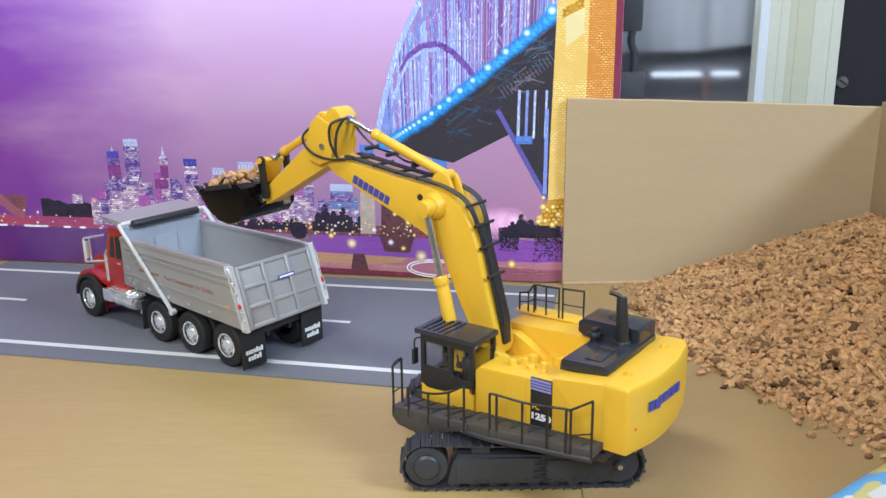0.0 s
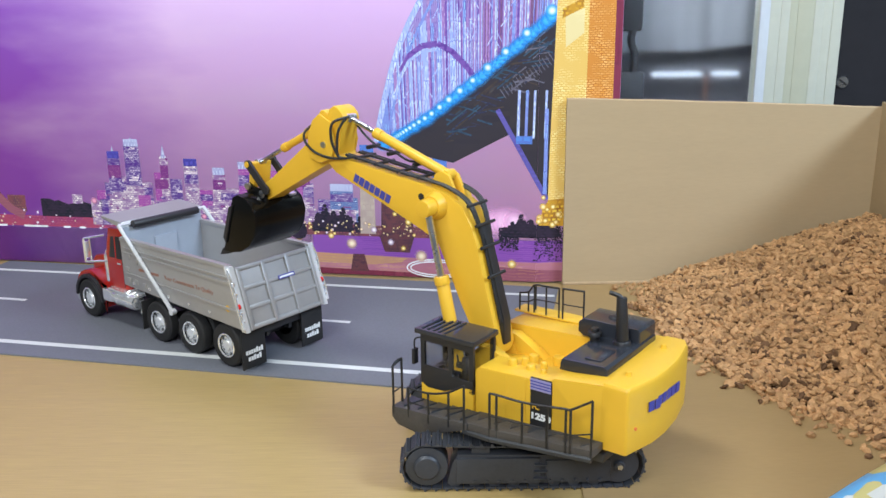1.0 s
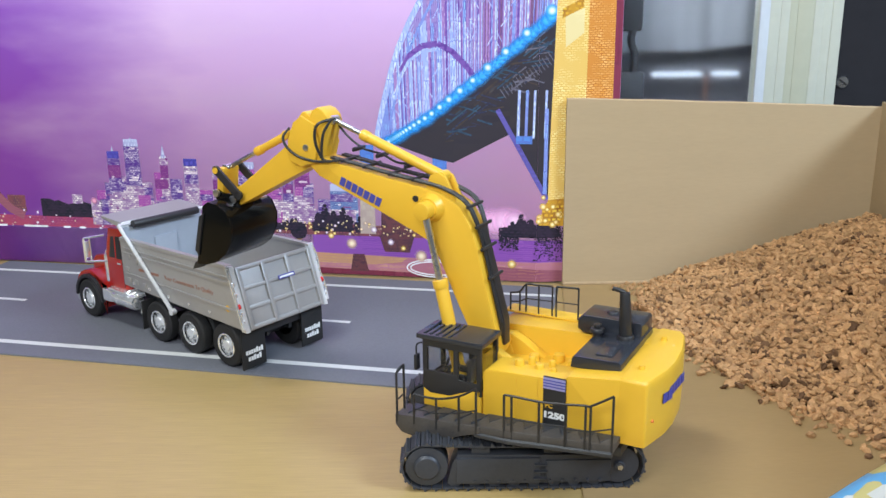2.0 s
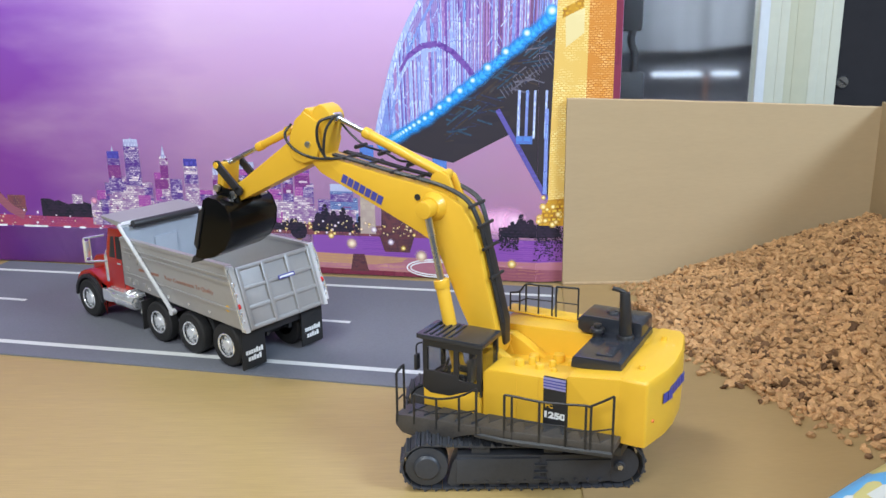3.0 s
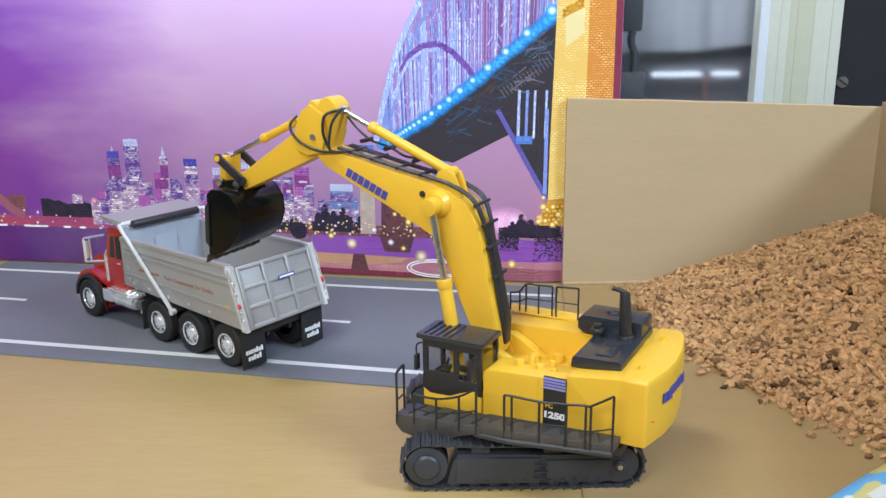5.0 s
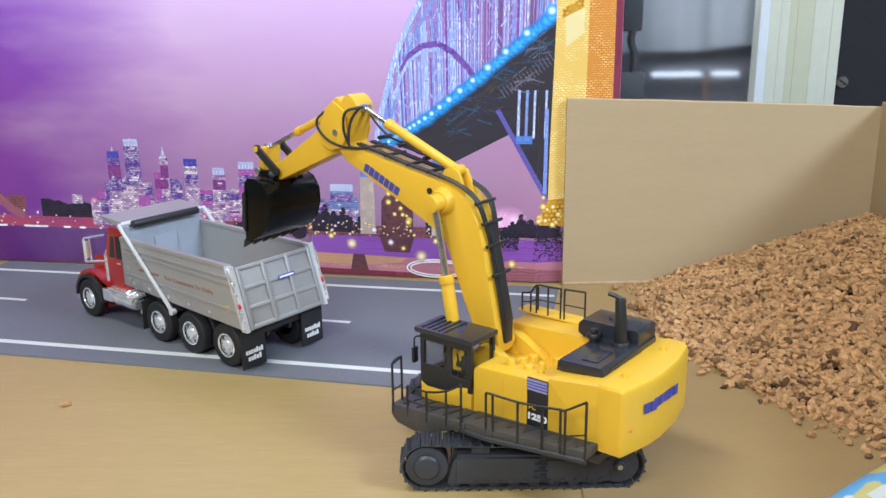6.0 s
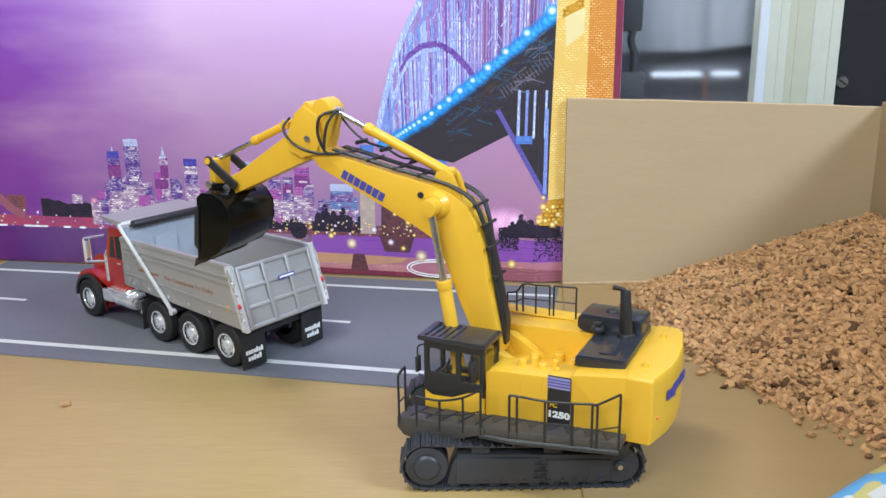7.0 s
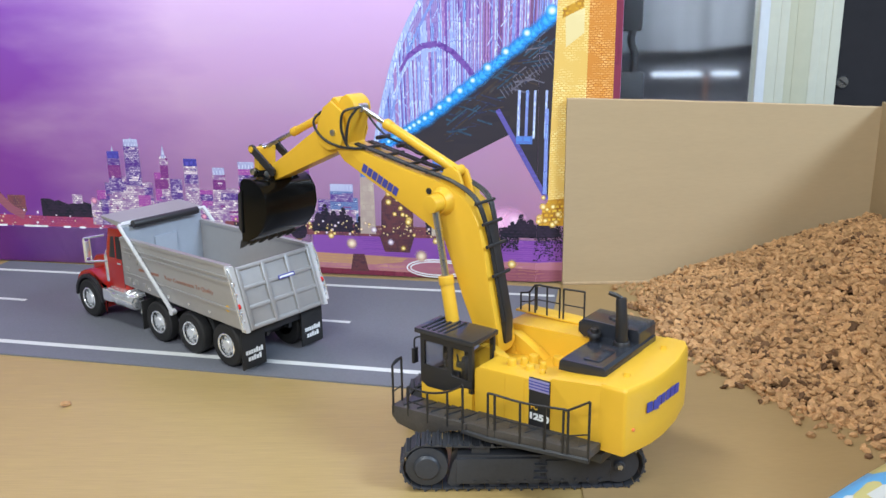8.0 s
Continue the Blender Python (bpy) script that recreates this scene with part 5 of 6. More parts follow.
HALO = {"pink": halo_material("print_pink_horizon_soft", (1.0, 0.55, 0.86), (1.0, 0.66, 0.88)), "rose": halo_material("print_rose_halo_soft", (0.8, 0.3, 0.5), (0.85, 0.4, 0.5)), "warm": halo_material("print_warm_halo_soft", (0.95, 0.65, 0.45), (1, 0.9, 0.65)), "white": halo_material("print_white_halo_soft", (0.85, 0.65, 0.85), (1, 0.97, 0.95)),
        "cyan": halo_material("print_cyan_halo_soft", (0.05, 0.5, 1.0), (0.85, 0.97, 1.0)), "gold": halo_material("print_gold_halo_soft", (0.95, 0.6, 0.12), (1, 0.9, 0.5)), "deep": halo_material("print_blue_halo_soft", (0.02, 0.35, 0.95), (0.1, 0.6, 1.0))}


def mural():
    rnd = random.Random(12)
    b = B()
    us = [-100, -80, -60, -40, -25, -12, -5, -2, 0, 2, 5, 7.15]
    lo, hi = [b.verts.new(sheet(u, 0.13, -0.06)) for u in us], [b.verts.new(sheet(u, 64, -0.06)) for u in us]
    for i in range(len(us) - 1):
        b.faces.new((lo[i], lo[i + 1], hi[i + 1], hi[i]))
    mu = thing("mural", b, SKYPRINT, "printed paper mural of a purple city skyline and lit bridge", "mural")
    md = mu.modifiers.new("thick", "SOLIDIFY")
    md.thickness, md.offset = 0.0004, -1

    def flat(bm, pts, lift):
        """A flat printed shape, cut where the paper bends."""
        for sign in (-1, 1):
            cut = []
            for (u0, z0), (u1, z1) in zip(pts, pts[1:] + pts[:1]):
                if u0 * sign >= 0:
                    cut.append((u0, z0))
                if (u0 > 0) != (u1 > 0) and u0 != u1:
                    cut.append((0.0, z0 + (z1 - z0) * -u0 / (u1 - u0)))
            if len(cut) > 2:
                bm.faces.new([bm.verts.new(sheet(u if u else sign * 1e-6, z, lift)) for u, z in cut])
        return bm

    def block(bm, u0, u1, z0, z1, lift):
        return flat(bm, [(u0, z0), (u1, z0), (u1, z1), (u0, z1)], lift)

    def stroke(bm, pts, w, lift):
        for (a, c), (d, e) in zip(pts, pts[1:]):
            n = Vector((-(e - c), d - a)).normalized() * w / 2
            flat(bm, [(a - n.x, c - n.y), (d - n.x, e - n.y), (d + n.x, e + n.y), (a + n.x, c + n.y)], lift)
        bmesh.ops.remove_doubles(bm, verts=bm.verts, dist=w * 0.22)
        return bm

    def disc(bm, u, z, r, lift, n=14, q=1.0):
        return flat(bm, [(u + r * math.cos(2 * math.pi * k / n), z + q * r * math.sin(2 * math.pi * k / n)) for k in range(n)], lift)

    def ink(name, bm, key, label=""):
        return part(name, bm, INK[key], mu, label, smooth=0)

    def soft(name, u, z, r, lift, key, label=""):
        o = B()
        o.faces.new([o.verts.new((math.cos(2 * math.pi * k / 20), 0, math.sin(2 * math.pi * k / 20))) for k in range(20)])
        ob = part(name, o, HALO[key], mu, label, smooth=0)
        q = sheet(u, z, lift) * C
        ob.matrix_basis = Matrix.Translation(q) @ pose(0, 0, 0, 0, 0, -10.26 if u < 0 else 2.2) @ Matrix.Diagonal((r, 1, r, 1))
        return ob

    # water and shore on the far left
    ink("printed_river", block(B(), -99, -21, 0.15, 4.0, 0.02), "water_deep", "printed violet river")
    ink("printed_shore", block(B(), -99, -41, 3.85, 4.95, 0.03), "shore", "printed red lit shore")
    sh = B()
    for u in range(-98, -41):
        if rnd.random() < 0.8:
            block(sh, u + rnd.random(), u + 0.5 + rnd.random(), 3.75, 3.95, 0.035)
    ink("printed_lamps", sh, "light_white")
    tr = B()
    flat(tr, [(-49.5, 4.9)] + [(-49.5 + 0.5 * i, 6.3 + 0.5 * rnd.random() - 0.025 * i) for i in range(17)] + [(-41.3, 4.9)], 0.032)
    ink("printed_treeline", tr, "trees")
    ink("printed_hall", block(B(), -53.2, -51.2, 5.3, 7.0, 0.033), "shore_warm")
    ink("printed_hall", block(B(), -46.0, -44.9, 6.3, 7.2, 0.033), "tower_pale")
    ink("printed_arch", stroke(B(), [(-56.5, 9.5), (-54.5, 7.2), (-53.0, 5.6), (-51.5, 4.9)], 0.9, 0.034), "quay_red")

    # skyline, tower by tower: left, right, top, ink, cap
    for u0, u1, z1, key, cap in ((-41.8, -40.35, 11.1, "tower_violet", "cap_blue"), (-39.95, -38.25, 12.3, "tower_violet", "cap_white"), (-37.0, -35.5, 9.6, "tower_pink", None), (-36.3, -35.4, 11.2, "tower_pale", None),
                                 (-33.9, -32.35, 10.5, "tower_pale", "cap_blue"), (-35.4, -34.1, 9.0, "tower_violet", None), (-31.0, -29.6, 9.7, "tower_pale", "cap_white"), (-28.4, -26.6, 10.3, "tower_pink", "cap_white"),
                                 (-43.3, -42.2, 7.7, "tower_pink", None), (-42.3, -41.5, 8.5, "tower_violet", None), (-38.6, -37.2, 8.6, "tower_pale", None), (-40.6, -39.8, 9.2, "tower_pale", None), (-32.4, -31.0, 8.0, "tower_pink", None), (-30.3, -28.2, 8.2, "tower_pale", None),
                                 (-26.6, -25.2, 8.0, "tower_pink", None), (-25.4, -24.1, 10.0, "tower_pink", None), (-24.0, -22.9, 9.4, "tower_violet", None), (-22.8, -21.2, 10.4, "tower_pink", None), (-22.0, -20.9, 8.9, "tower_violet", None),
                                 (-19.4, -17.0, 8.4, "tower_blue", "cap_white"), (-20.6, -19.3, 7.4, "tower_violet", None), (-18.4, -16.6, 7.6, "tower_blue", None)):
        lift = 0.04 + 0.01 * rnd.random()
        lean = 0.04 * (u1 - u0)
        t = ink("printed_tower", flat(B(), [(u0, 4.9), (u1, 4.9), (u1 - lean, z1), (u0 + lean, z1)], lift), key, "printed high-rise with lit windows")
        if cap:
            part("printed_cap", block(B(), u0 + 0.1, u1 - 0.1, z1 - 0.2, z1 + 0.5, 0.055), INK[cap], t, smooth=0)
        tall = z1 - 4.9
        foot = rnd.uniform(0.35, 0.55) * tall
        if tall > 3:
            part("printed_lit_front", block(B(), u0 - 0.1, u1 + 0.12, 4.9, 4.9 + foot, lift + 0.0102), INK["tower_pale"], t, smooth=0)
            part("printed_dark_front", block(B(), u0 + lean, u1 - lean, 4.9 + 0.66 * tall, 4.9 + 0.86 * tall, lift + 0.0102), INK[rnd.choice(("tower_maroon", "tower_violet", "tower_maroon", "tower_violet"))], t, smooth=0)
        for k in range(int(tall * 0.9)):
            z = rnd.uniform(5.4, z1 - 0.3)
            a, c = sorted((rnd.uniform(u0 + 0.06, u1 - 0.06), rnd.uniform(u0 + 0.06, u1 - 0.06)))
            part("printed_lit_band", block(B(), a, c + 0.12, z, z + rnd.uniform(0.1, 0.26), lift + 0.0106 + 0.00005 * k), INK[rnd.choice(("band_cream", "band_cream", "tower_maroon", "tower_violet"))], t, smooth=0)
    for u, z0, z1 in ((-41.1, 11.0, 12.2), (-35.85, 11.0, 12.3), (-39.1, 12.5, 13.0)):
        ink("printed_spire", flat(B(), [(u - 0.25, z0), (u + 0.25, z0), (u, z1)], 0.05), "cap_white")
    u = -44.0
    while u < -20.5:
        w = rnd.uniform(0.6, 1.5)
        ink("printed_low_block", block(B(), u, u + w, 4.2, rnd.uniform(5.3, 7.4), 0.058), rnd.choice(("tower_pale", "tower_maroon", "tower_pink", "tower_violet", "tower_pale")), "printed low waterfront block")
        u += w * 0.9
    fl = B()
    block(fl, -30, -8, 3.95, 5.0, 0.066)
    ink("printed_lit_waterfront", fl, "shore_warm", "printed warm lit waterfront")
    for c0, c1, h in ((-21.2, -17.2, 2.7), (-29.0, -24.0, 1.0), (-2.9, 1.4, 2.2), (-24.2, -22.0, 1.2), (-17.0, -16.0, 1.5), (-10.2, -8.0, 2.2), (-3.2, 2.0, 1.3)):
        cr = B()
        crown = [(c0 + (c1 - c0) * i / 24, 4.4 + 0.8 * h * (0.72 + 0.28 * math.sin(i * 0.9 + c0) * math.cos(i * 0.37)) * math.sin(math.pi * (0.04 + 0.92 * i / 24)) ** 0.35) for i in range(25)]
        flat(cr, [(c0, 4.3)] + crown + [(c1, 4.3)], 0.0698)
        for k in range(int(120 * (c1 - c0))):
            s = rnd.random()
            top = h * (0.72 + 0.28 * math.sin(21.6 * s + c0) * math.cos(8.9 * s)) * math.sin(math.pi * (0.04 + 0.92 * s)) ** 0.35
            disc(cr, c0 + (c1 - c0) * s, 4.4 + top * rnd.random() ** 0.6, rnd.uniform(0.05, 0.17), 0.07 + 0.000006 * k, 6, 0.8)
        ink("printed_treeline", cr, "trees")
    for k in range(9):
        soft("printed_horizon_glow", -8.8 + 0.85 * k, 5.7, rnd.uniform(1.3, 1.9), 0.045 + 0.0003 * k, "pink", "printed pink glow over the horizon")
    for c0, c1, z0, z1 in ((-0.2, 2.9, 2.1, 5.4), (-3.4, -1.6, 3.0, 5.2)):
        cr = B()
        for k in range(700):
            u, z = rnd.uniform(c0, c1), z0 + (z1 - z0) * rnd.random() ** 0.7
            disc(cr, u, z, rnd.uniform(0.03, 0.1), 0.0762 + 0.000004 * k, 6, 0.8)
        ink("printed_tree", cr, "trees", "printed dark brown tree on the quay")
    # right-hand river, quay and lamps
    ink("printed_river", block(B(), -21.2, 3.5, 1.9, 4.05, 0.06), "water_violet", "printed violet river")
    ink("printed_quay", flat(B(), [(-21.2, 0.14), (4.5, 0.14), (4.5, 2.0), (-9, 1.95), (-21.2, 2.25)], 0.075), "quay", "printed warm quay")
    ink("printed_quay", flat(B(), [(-21.2, 1.25), (-15.2, 1.2), (-12.6, 1.55), (-12.0, 1.95), (-21.2, 2.2)], 0.078), "quay_yellow", "printed yellow lit quay")
    ink("printed_quay", flat(B(), [(-21.2, 0.14), (-6.0, 0.14), (-9.0, 0.5), (-21.2, 0.75)], 0.078), "maroon", "printed dark quay foot")
    ink("printed_quay", flat(B(), [(-4.5, 0.14), (4.5, 0.14), (4.5, 1.1), (-4.5, 1.5)], 0.08), "quay_red", "printed red quay")
    ink("printed_hut", flat(B(), [(-17.6, 0.5), (-17.3, 2.2), (-16.2, 2.2), (-15.8, 0.5)], 0.082), "brown")
    for k in range(2):
        ring = stroke(B(), [(-9.2 + (2.9 - 0.35 * k) * math.cos(a), 1.05 + (0.85 - 0.2 * k) * math.sin(a)) for a in [math.pi * (0.25 + 1.5 * i / 16) for i in range(17)]], 0.13, 0.085)
        ink("printed_ring", ring, "light_white", "printed white light trail")
    for u, z, r in ((-17.4, 3.2, 0.5), (-13.6, 3.45, 0.3), (-10.7, 2.2, 0.55), (-19.4, 3.9, 0.3), (-7.5, 3.6, 0.35), (-2.2, 1.75, 0.42), (-9.3, 3.7, 0.32), (-15.2, 4.6, 0.3), (-22.6, 3.7, 0.35), (-12.4, 2.9, 0.25)):
        soft("printed_lamp", u, z, r * 1.35, 0.09 + 0.001 * r, rnd.choice(("warm", "white", "gold")), "printed lamp with a soft halo")
    for k in range(9):
        soft("printed_town_glow", rnd.uniform(-44, -20), rnd.uniform(4.6, 7.2), rnd.uniform(0.25, 0.55), 0.0885 + 0.00003 * k, "rose")
    for k in range(46):
        soft("printed_small_lamp", rnd.uniform(-29, -6), rnd.uniform(4.0, 5.3), rnd.uniform(0.08, 0.24), 0.0925 + 0.00003 * k, rnd.choice(("warm", "gold", "gold", "white")))
    for k in range(26):
        soft("printed_small_lamp", rnd.uniform(-58, -42), rnd.uniform(3.9, 5.6), rnd.uniform(0.08, 0.22), 0.0925 + 0.00003 * k, rnd.choice(("warm", "white", "white")))
    dots = B()
    for k in range(60):
        disc(dots, rnd.uniform(-29, -7), rnd.uniform(4.1, 5.4), rnd.uniform(0.03, 0.09), 0.09, 8)
    ink("printed_window_lights", dots, "light_warm")
    ink("printed_bush", disc(B(), -22.6, 4.3, 0.85, 0.095, 16), "trees")
    # far pylons under the bridge
    for u in (-16.4, -9.6):
        ink("printed_pier", flat(B(), [(u - 0.1, 4.2), (u + 1.4, 4.2), (u + 1.25, 12.6), (u + 0.1, 12.6)], 0.075), "pier_stone", "printed pale bridge pier")
        ink("printed_pier_top", block(B(), u + 0.1, u + 1.4, 9.6, 12.6, 0.078), "cyan_halo")
    ink("printed_gatehouse", flat(B(), [(-14.5, 3.9), (-11.4, 3.9), (-11.4, 7.8), (-12.0, 8.4), (-13.7, 8.4), (-14.4, 7.4)], 0.08), "brown", "printed brown lit gatehouse")
    for k in range(12):
        soft("printed_gate_lamp", rnd.uniform(-14.1, -11.7), rnd.uniform(4.8, 8.2), rnd.uniform(0.2, 0.45), 0.0835 + 0.00004 * k, "gold")
    ink("printed_reflection", flat(B(), [(-14.2, 2.5), (-11.8, 2.5), (-11.3, 4.1), (-14.7, 4.1)], 0.0831), "brown")

    # the bridge: lattice field, ribs, hangers, deck
    outer = [(-14.7, 12.9), (-14.3, 14.8), (-13.8, 16.8), (-13.1, 19.3), (-12.4, 21.3), (-11.5, 23.2), (-10.3, 25.4), (-8.6, 27.8), (-6.0, 30.4), (-2.0, 33.0), (3.5, 35.0)]
    deck = [(3.5, 25.9), (1.1, 23.8), (-2.0, 21.3), (-5.1, 18.7), (-9.7, 15.2), (-13.4, 12.9)]
    ink("printed_lattice", flat(B(), outer + deck, 0.05), "lattice", "printed violet steel lattice of the bridge")
    inner = [(-13.3, 15.0), (-12.8, 17.2), (-12.2, 19.2), (-11.4, 20.6), (-10.3, 21.4), (-8.9, 21.6), (-7.6, 20.9), (-6.4, 19.7), (-5.4, 18.4)]
    bl = B()
    flat(bl, outer[:5] + inner[4:1:-1] + [(-13.0, 15.6), (-13.7, 13.2)], 0.055)
    ink("printed_lattice", bl, "lattice_blue", "printed blue steel lattice")
    for k in range(230):
        s = k / 229
        du = -13.3 + 16.4 * s
        dz = float(np.interp(du, [p[0] for p in deck[::-1]], [p[1] for p in deck[::-1]]))
        lean = -0.25 + 0.6 * s
        top = dz + rnd.uniform(5, 11)
        tz = float(np.interp(du, [p[0] for p in outer], [p[1] for p in outer]))
        top = min(top, tz - 0.1)
        if top > dz + 0.6:
            key = rnd.choice(("rib_white", "rib_white", "lattice_blue", "rib_violet", "rib_pink") if s < 0.45 else ("rib_white", "rib_pink", "rib_violet", "rib_brown", "rib_pink", "lattice_blue"))
            ink("printed_hanger", stroke(B(), [(du, dz), (du + lean * (top - dz) * 0.12, top)], rnd.uniform(0.05, 0.2), 0.06 + 0.0001 * k), key)
    br = B()
    for k in range(90):
        u = rnd.uniform(-12.8, 2.5)
        dz = float(np.interp(u, [p[0] for p in deck[::-1]], [p[1] for p in deck[::-1]]))
        tz = float(np.interp(u, [p[0] for p in outer], [p[1] for p in outer]))
        if tz > dz + 1.8:
            z = rnd.uniform(dz + 0.8, tz - 0.6)
            stroke(br, [(u, z), (u + rnd.choice((-0.45, 0.45)), z + rnd.uniform(0.5, 0.9))], 0.07, 0.088)
    ink("printed_bracing", br, "rib_white", "printed pale diagonal bracing")
    ink("printed_outer_rib", stroke(B(), outer, 0.5, 0.092), "rib_white", "printed pale outer arch")
    ink("printed_outer_rib", stroke(B(), [(u + 0.9, z - 0.35) for u, z in outer], 0.22, 0.094), "lattice_blue")
    ink("printed_inner_rib", stroke(B(), inner[2:], 0.5, 0.096), "rib_violet", "printed dark violet inner arch")
    ink("printed_inner_rib", stroke(B(), [(u - 0.1, z - 0.5) for u, z in inner[1:6]], 0.28, 0.097), "rib_white")
    ink("printed_deck", flat(B(), [(-13.6, 12.9), (-9.7, 15.0), (-5.1, 18.4), (1.1, 23.5), (2.2, 24.2), (2.2, 15.6), (-2.6, 13.7), (-7.6, 11.1), (-9.6, 11.5), (-11.9, 12.3)], 0.1), "under", "printed dark underside of the bridge deck")
    ink("printed_deck", flat(B(), [(-2.8, 14.2), (0.8, 7.9), (1.4, 7.9), (2.0, 16.2), (-0.5, 16.2)], 0.1005), "under", "printed dark bridge bearing")
    for k in range(90):
        u = rnd.uniform(-8.5, 1.0)
        dz = float(np.interp(u, [p[0] for p in deck[::-1]], [p[1] for p in deck[::-1]]))
        drop = rnd.uniform(0.5, 3.6)
        n = rnd.uniform(0.5, 2.0)
        if u + n < 1.4:
            slope = rnd.choice((0.8, 0.8, 0.8, -0.3, 0.15))
            key = rnd.choice(("steel_dim", "beam_teal", "beam_brown") if u < -3 else ("beam_grey", "beam_teal", "beam_brown", "beam_grey", "steel_dim"))
            ink("printed_deck_beam", stroke(B(), [(u, dz - drop), (u + n, dz - drop + slope * n)], rnd.uniform(0.06, 0.17), 0.1025 + 0.00002 * k), key, "printed deck beam")
    for k in range(16):
        u = -3.4 + 0.28 * k
        ink("printed_deck_rail", stroke(B(), [(u, 17.7 + 0.72 * (u + 3.4)), (u + 0.55, 16.9 + 0.72 * (u + 3.4))], 0.07, 0.1045), "beam_grey")
    edge = [(-14.0, 12.5), (-9.7, 15.1), (-5.1, 18.6), (1.1, 23.8), (2.0, 24.5)]
    ink("printed_deck_light", stroke(B(), [(u, z + 0.12) for u, z in edge], 0.2, 0.109), "cyan", "printed cyan light along the deck")
    for k in range(24):
        s = 0.86 ** k
        u = -14.0 + 15.0 * s
        z = float(np.interp(u, [p[0] for p in edge], [p[1] for p in edge])) + 0.15 + 0.4 * s
        soft("printed_deck_lamp", u, z, 0.35 + 0.45 * s * rnd.uniform(0.6, 1.2), 0.113 + 0.0001 * k, "cyan", "printed cyan deck lamp")
    for k in range(40):
        s = k / 39
        u = -14.2 + 15.2 * s
        z = float(np.interp(u, [p[0] for p in edge], [p[1] for p in edge])) + 0.1
        soft("printed_deck_glow", u, z, 0.6 + 0.3 * rnd.random(), 0.1075 + 0.00003 * k, "deep")
    ink("printed_girder", stroke(B(), [(-3.6, 15.9), (0.9, 7.9)], 0.42, 0.112), "girder", "printed blue girder")
    for u0, u1 in ((-1.9, -1.65), (-1.2, -0.95), (-0.5, -0.3), (0.5, 0.7)):
        ink("printed_column", flat(B(), [(u0, 13.4), (u1, 13.4), (u1 + 0.1, 17.6), (u0 + 0.1, 17.6)], 0.113), rnd.choice(("rib_white", "lattice_blue")))
    ink("printed_column_base", block(B(), -1.95, -0.5, 12.9, 13.6, 0.114), "cyan_halo")
    ink("printed_column", flat(B(), [(0.5, 8.4), (0.85, 8.4), (0.9, 16), (0.6, 16)], 0.114), "lattice_blue")
    # the near stone pylon
    ink("printed_pylon", flat(B(), [(0.95, 6.0), (7.1, 6.0), (7.1, 63), (1.9, 63), (1.45, 25), (1.05, 12.5)], 0.118), "stone", "printed floodlit stone pylon")
    ink("printed_pylon_side", flat(B(), [(4.1, 12), (6.5, 12), (6.5, 63), (4.6, 63), (4.2, 24)], 0.121), "stone_orange", "printed orange pylon side")
    ink("printed_niche", flat(B(), [(2.25, 21.2), (3.8, 22.4), (3.8, 24.4), (2.15, 23.9)], 0.124), "stone_pale")
    ink("printed_ledge", flat(B(), [(1.9, 23.6), (3.7, 24.5), (3.7, 25.3), (1.9, 24.4)], 0.126), "gold")
    ink("printed_pylon_foot", flat(B(), [(0.2, 5.5), (2.6, 5.4), (2.6, 8.0), (1.0, 7.8), (0.5, 7.0)], 0.122), "gold", "printed gold lit foot of the pylon")
    for k in range(14):
        soft("printed_gold_lamp", rnd.uniform(-0.4, 2.2), rnd.uniform(5.4, 8.2), rnd.uniform(0.2, 0.45), 0.1225 + 0.00005 * k, "gold")
    ink("printed_border", block(B(), 6.5, 7.12, 0.3, 63, 0.128), "maroon", "printed dark red border")


# ---- window beside the mural ----
CREAM = material("cream_frame_plastic", (0.5, 0.52, 0.45), 0.45, vary=0.05, scale=20)
CREAMGREEN = material("greenish_cream_plastic", (0.44, 0.45, 0.35), 0.5, vary=0.05, scale=20)
FRAMEWHITE = material("white_frame_plastic", (0.55, 0.6, 0.66), 0.4, vary=0.04, scale=20)
CURTAIN = material("grey_white_curtain", (0.8, 0.84, 0.9), 0.9, vary=0.1, scale=20, stretch=(6, 6, 0.5), bump=0.2)
# dark grey lifted in tone: the pane's reflected haze is put into this colour
DARKHAZE = material("dark_haze_grey", (0.17, 0.175, 0.21), 0.6, vary=0.3, scale=12, bump=0.1)
DARKBOARD = material("dark_board", (0.022, 0.022, 0.026), 0.85, spec=0.08, vary=0.2, scale=40, bump=0.15)
# glow for the bright streaks in the window glass; no lamp is known there
STREAKGLOW = glow_material("streak_glow", (0.72, 0.85, 1.0), 0.95)
PANE = glass_material("window_glass", (0.88, 0.92, 0.97), 0.22)


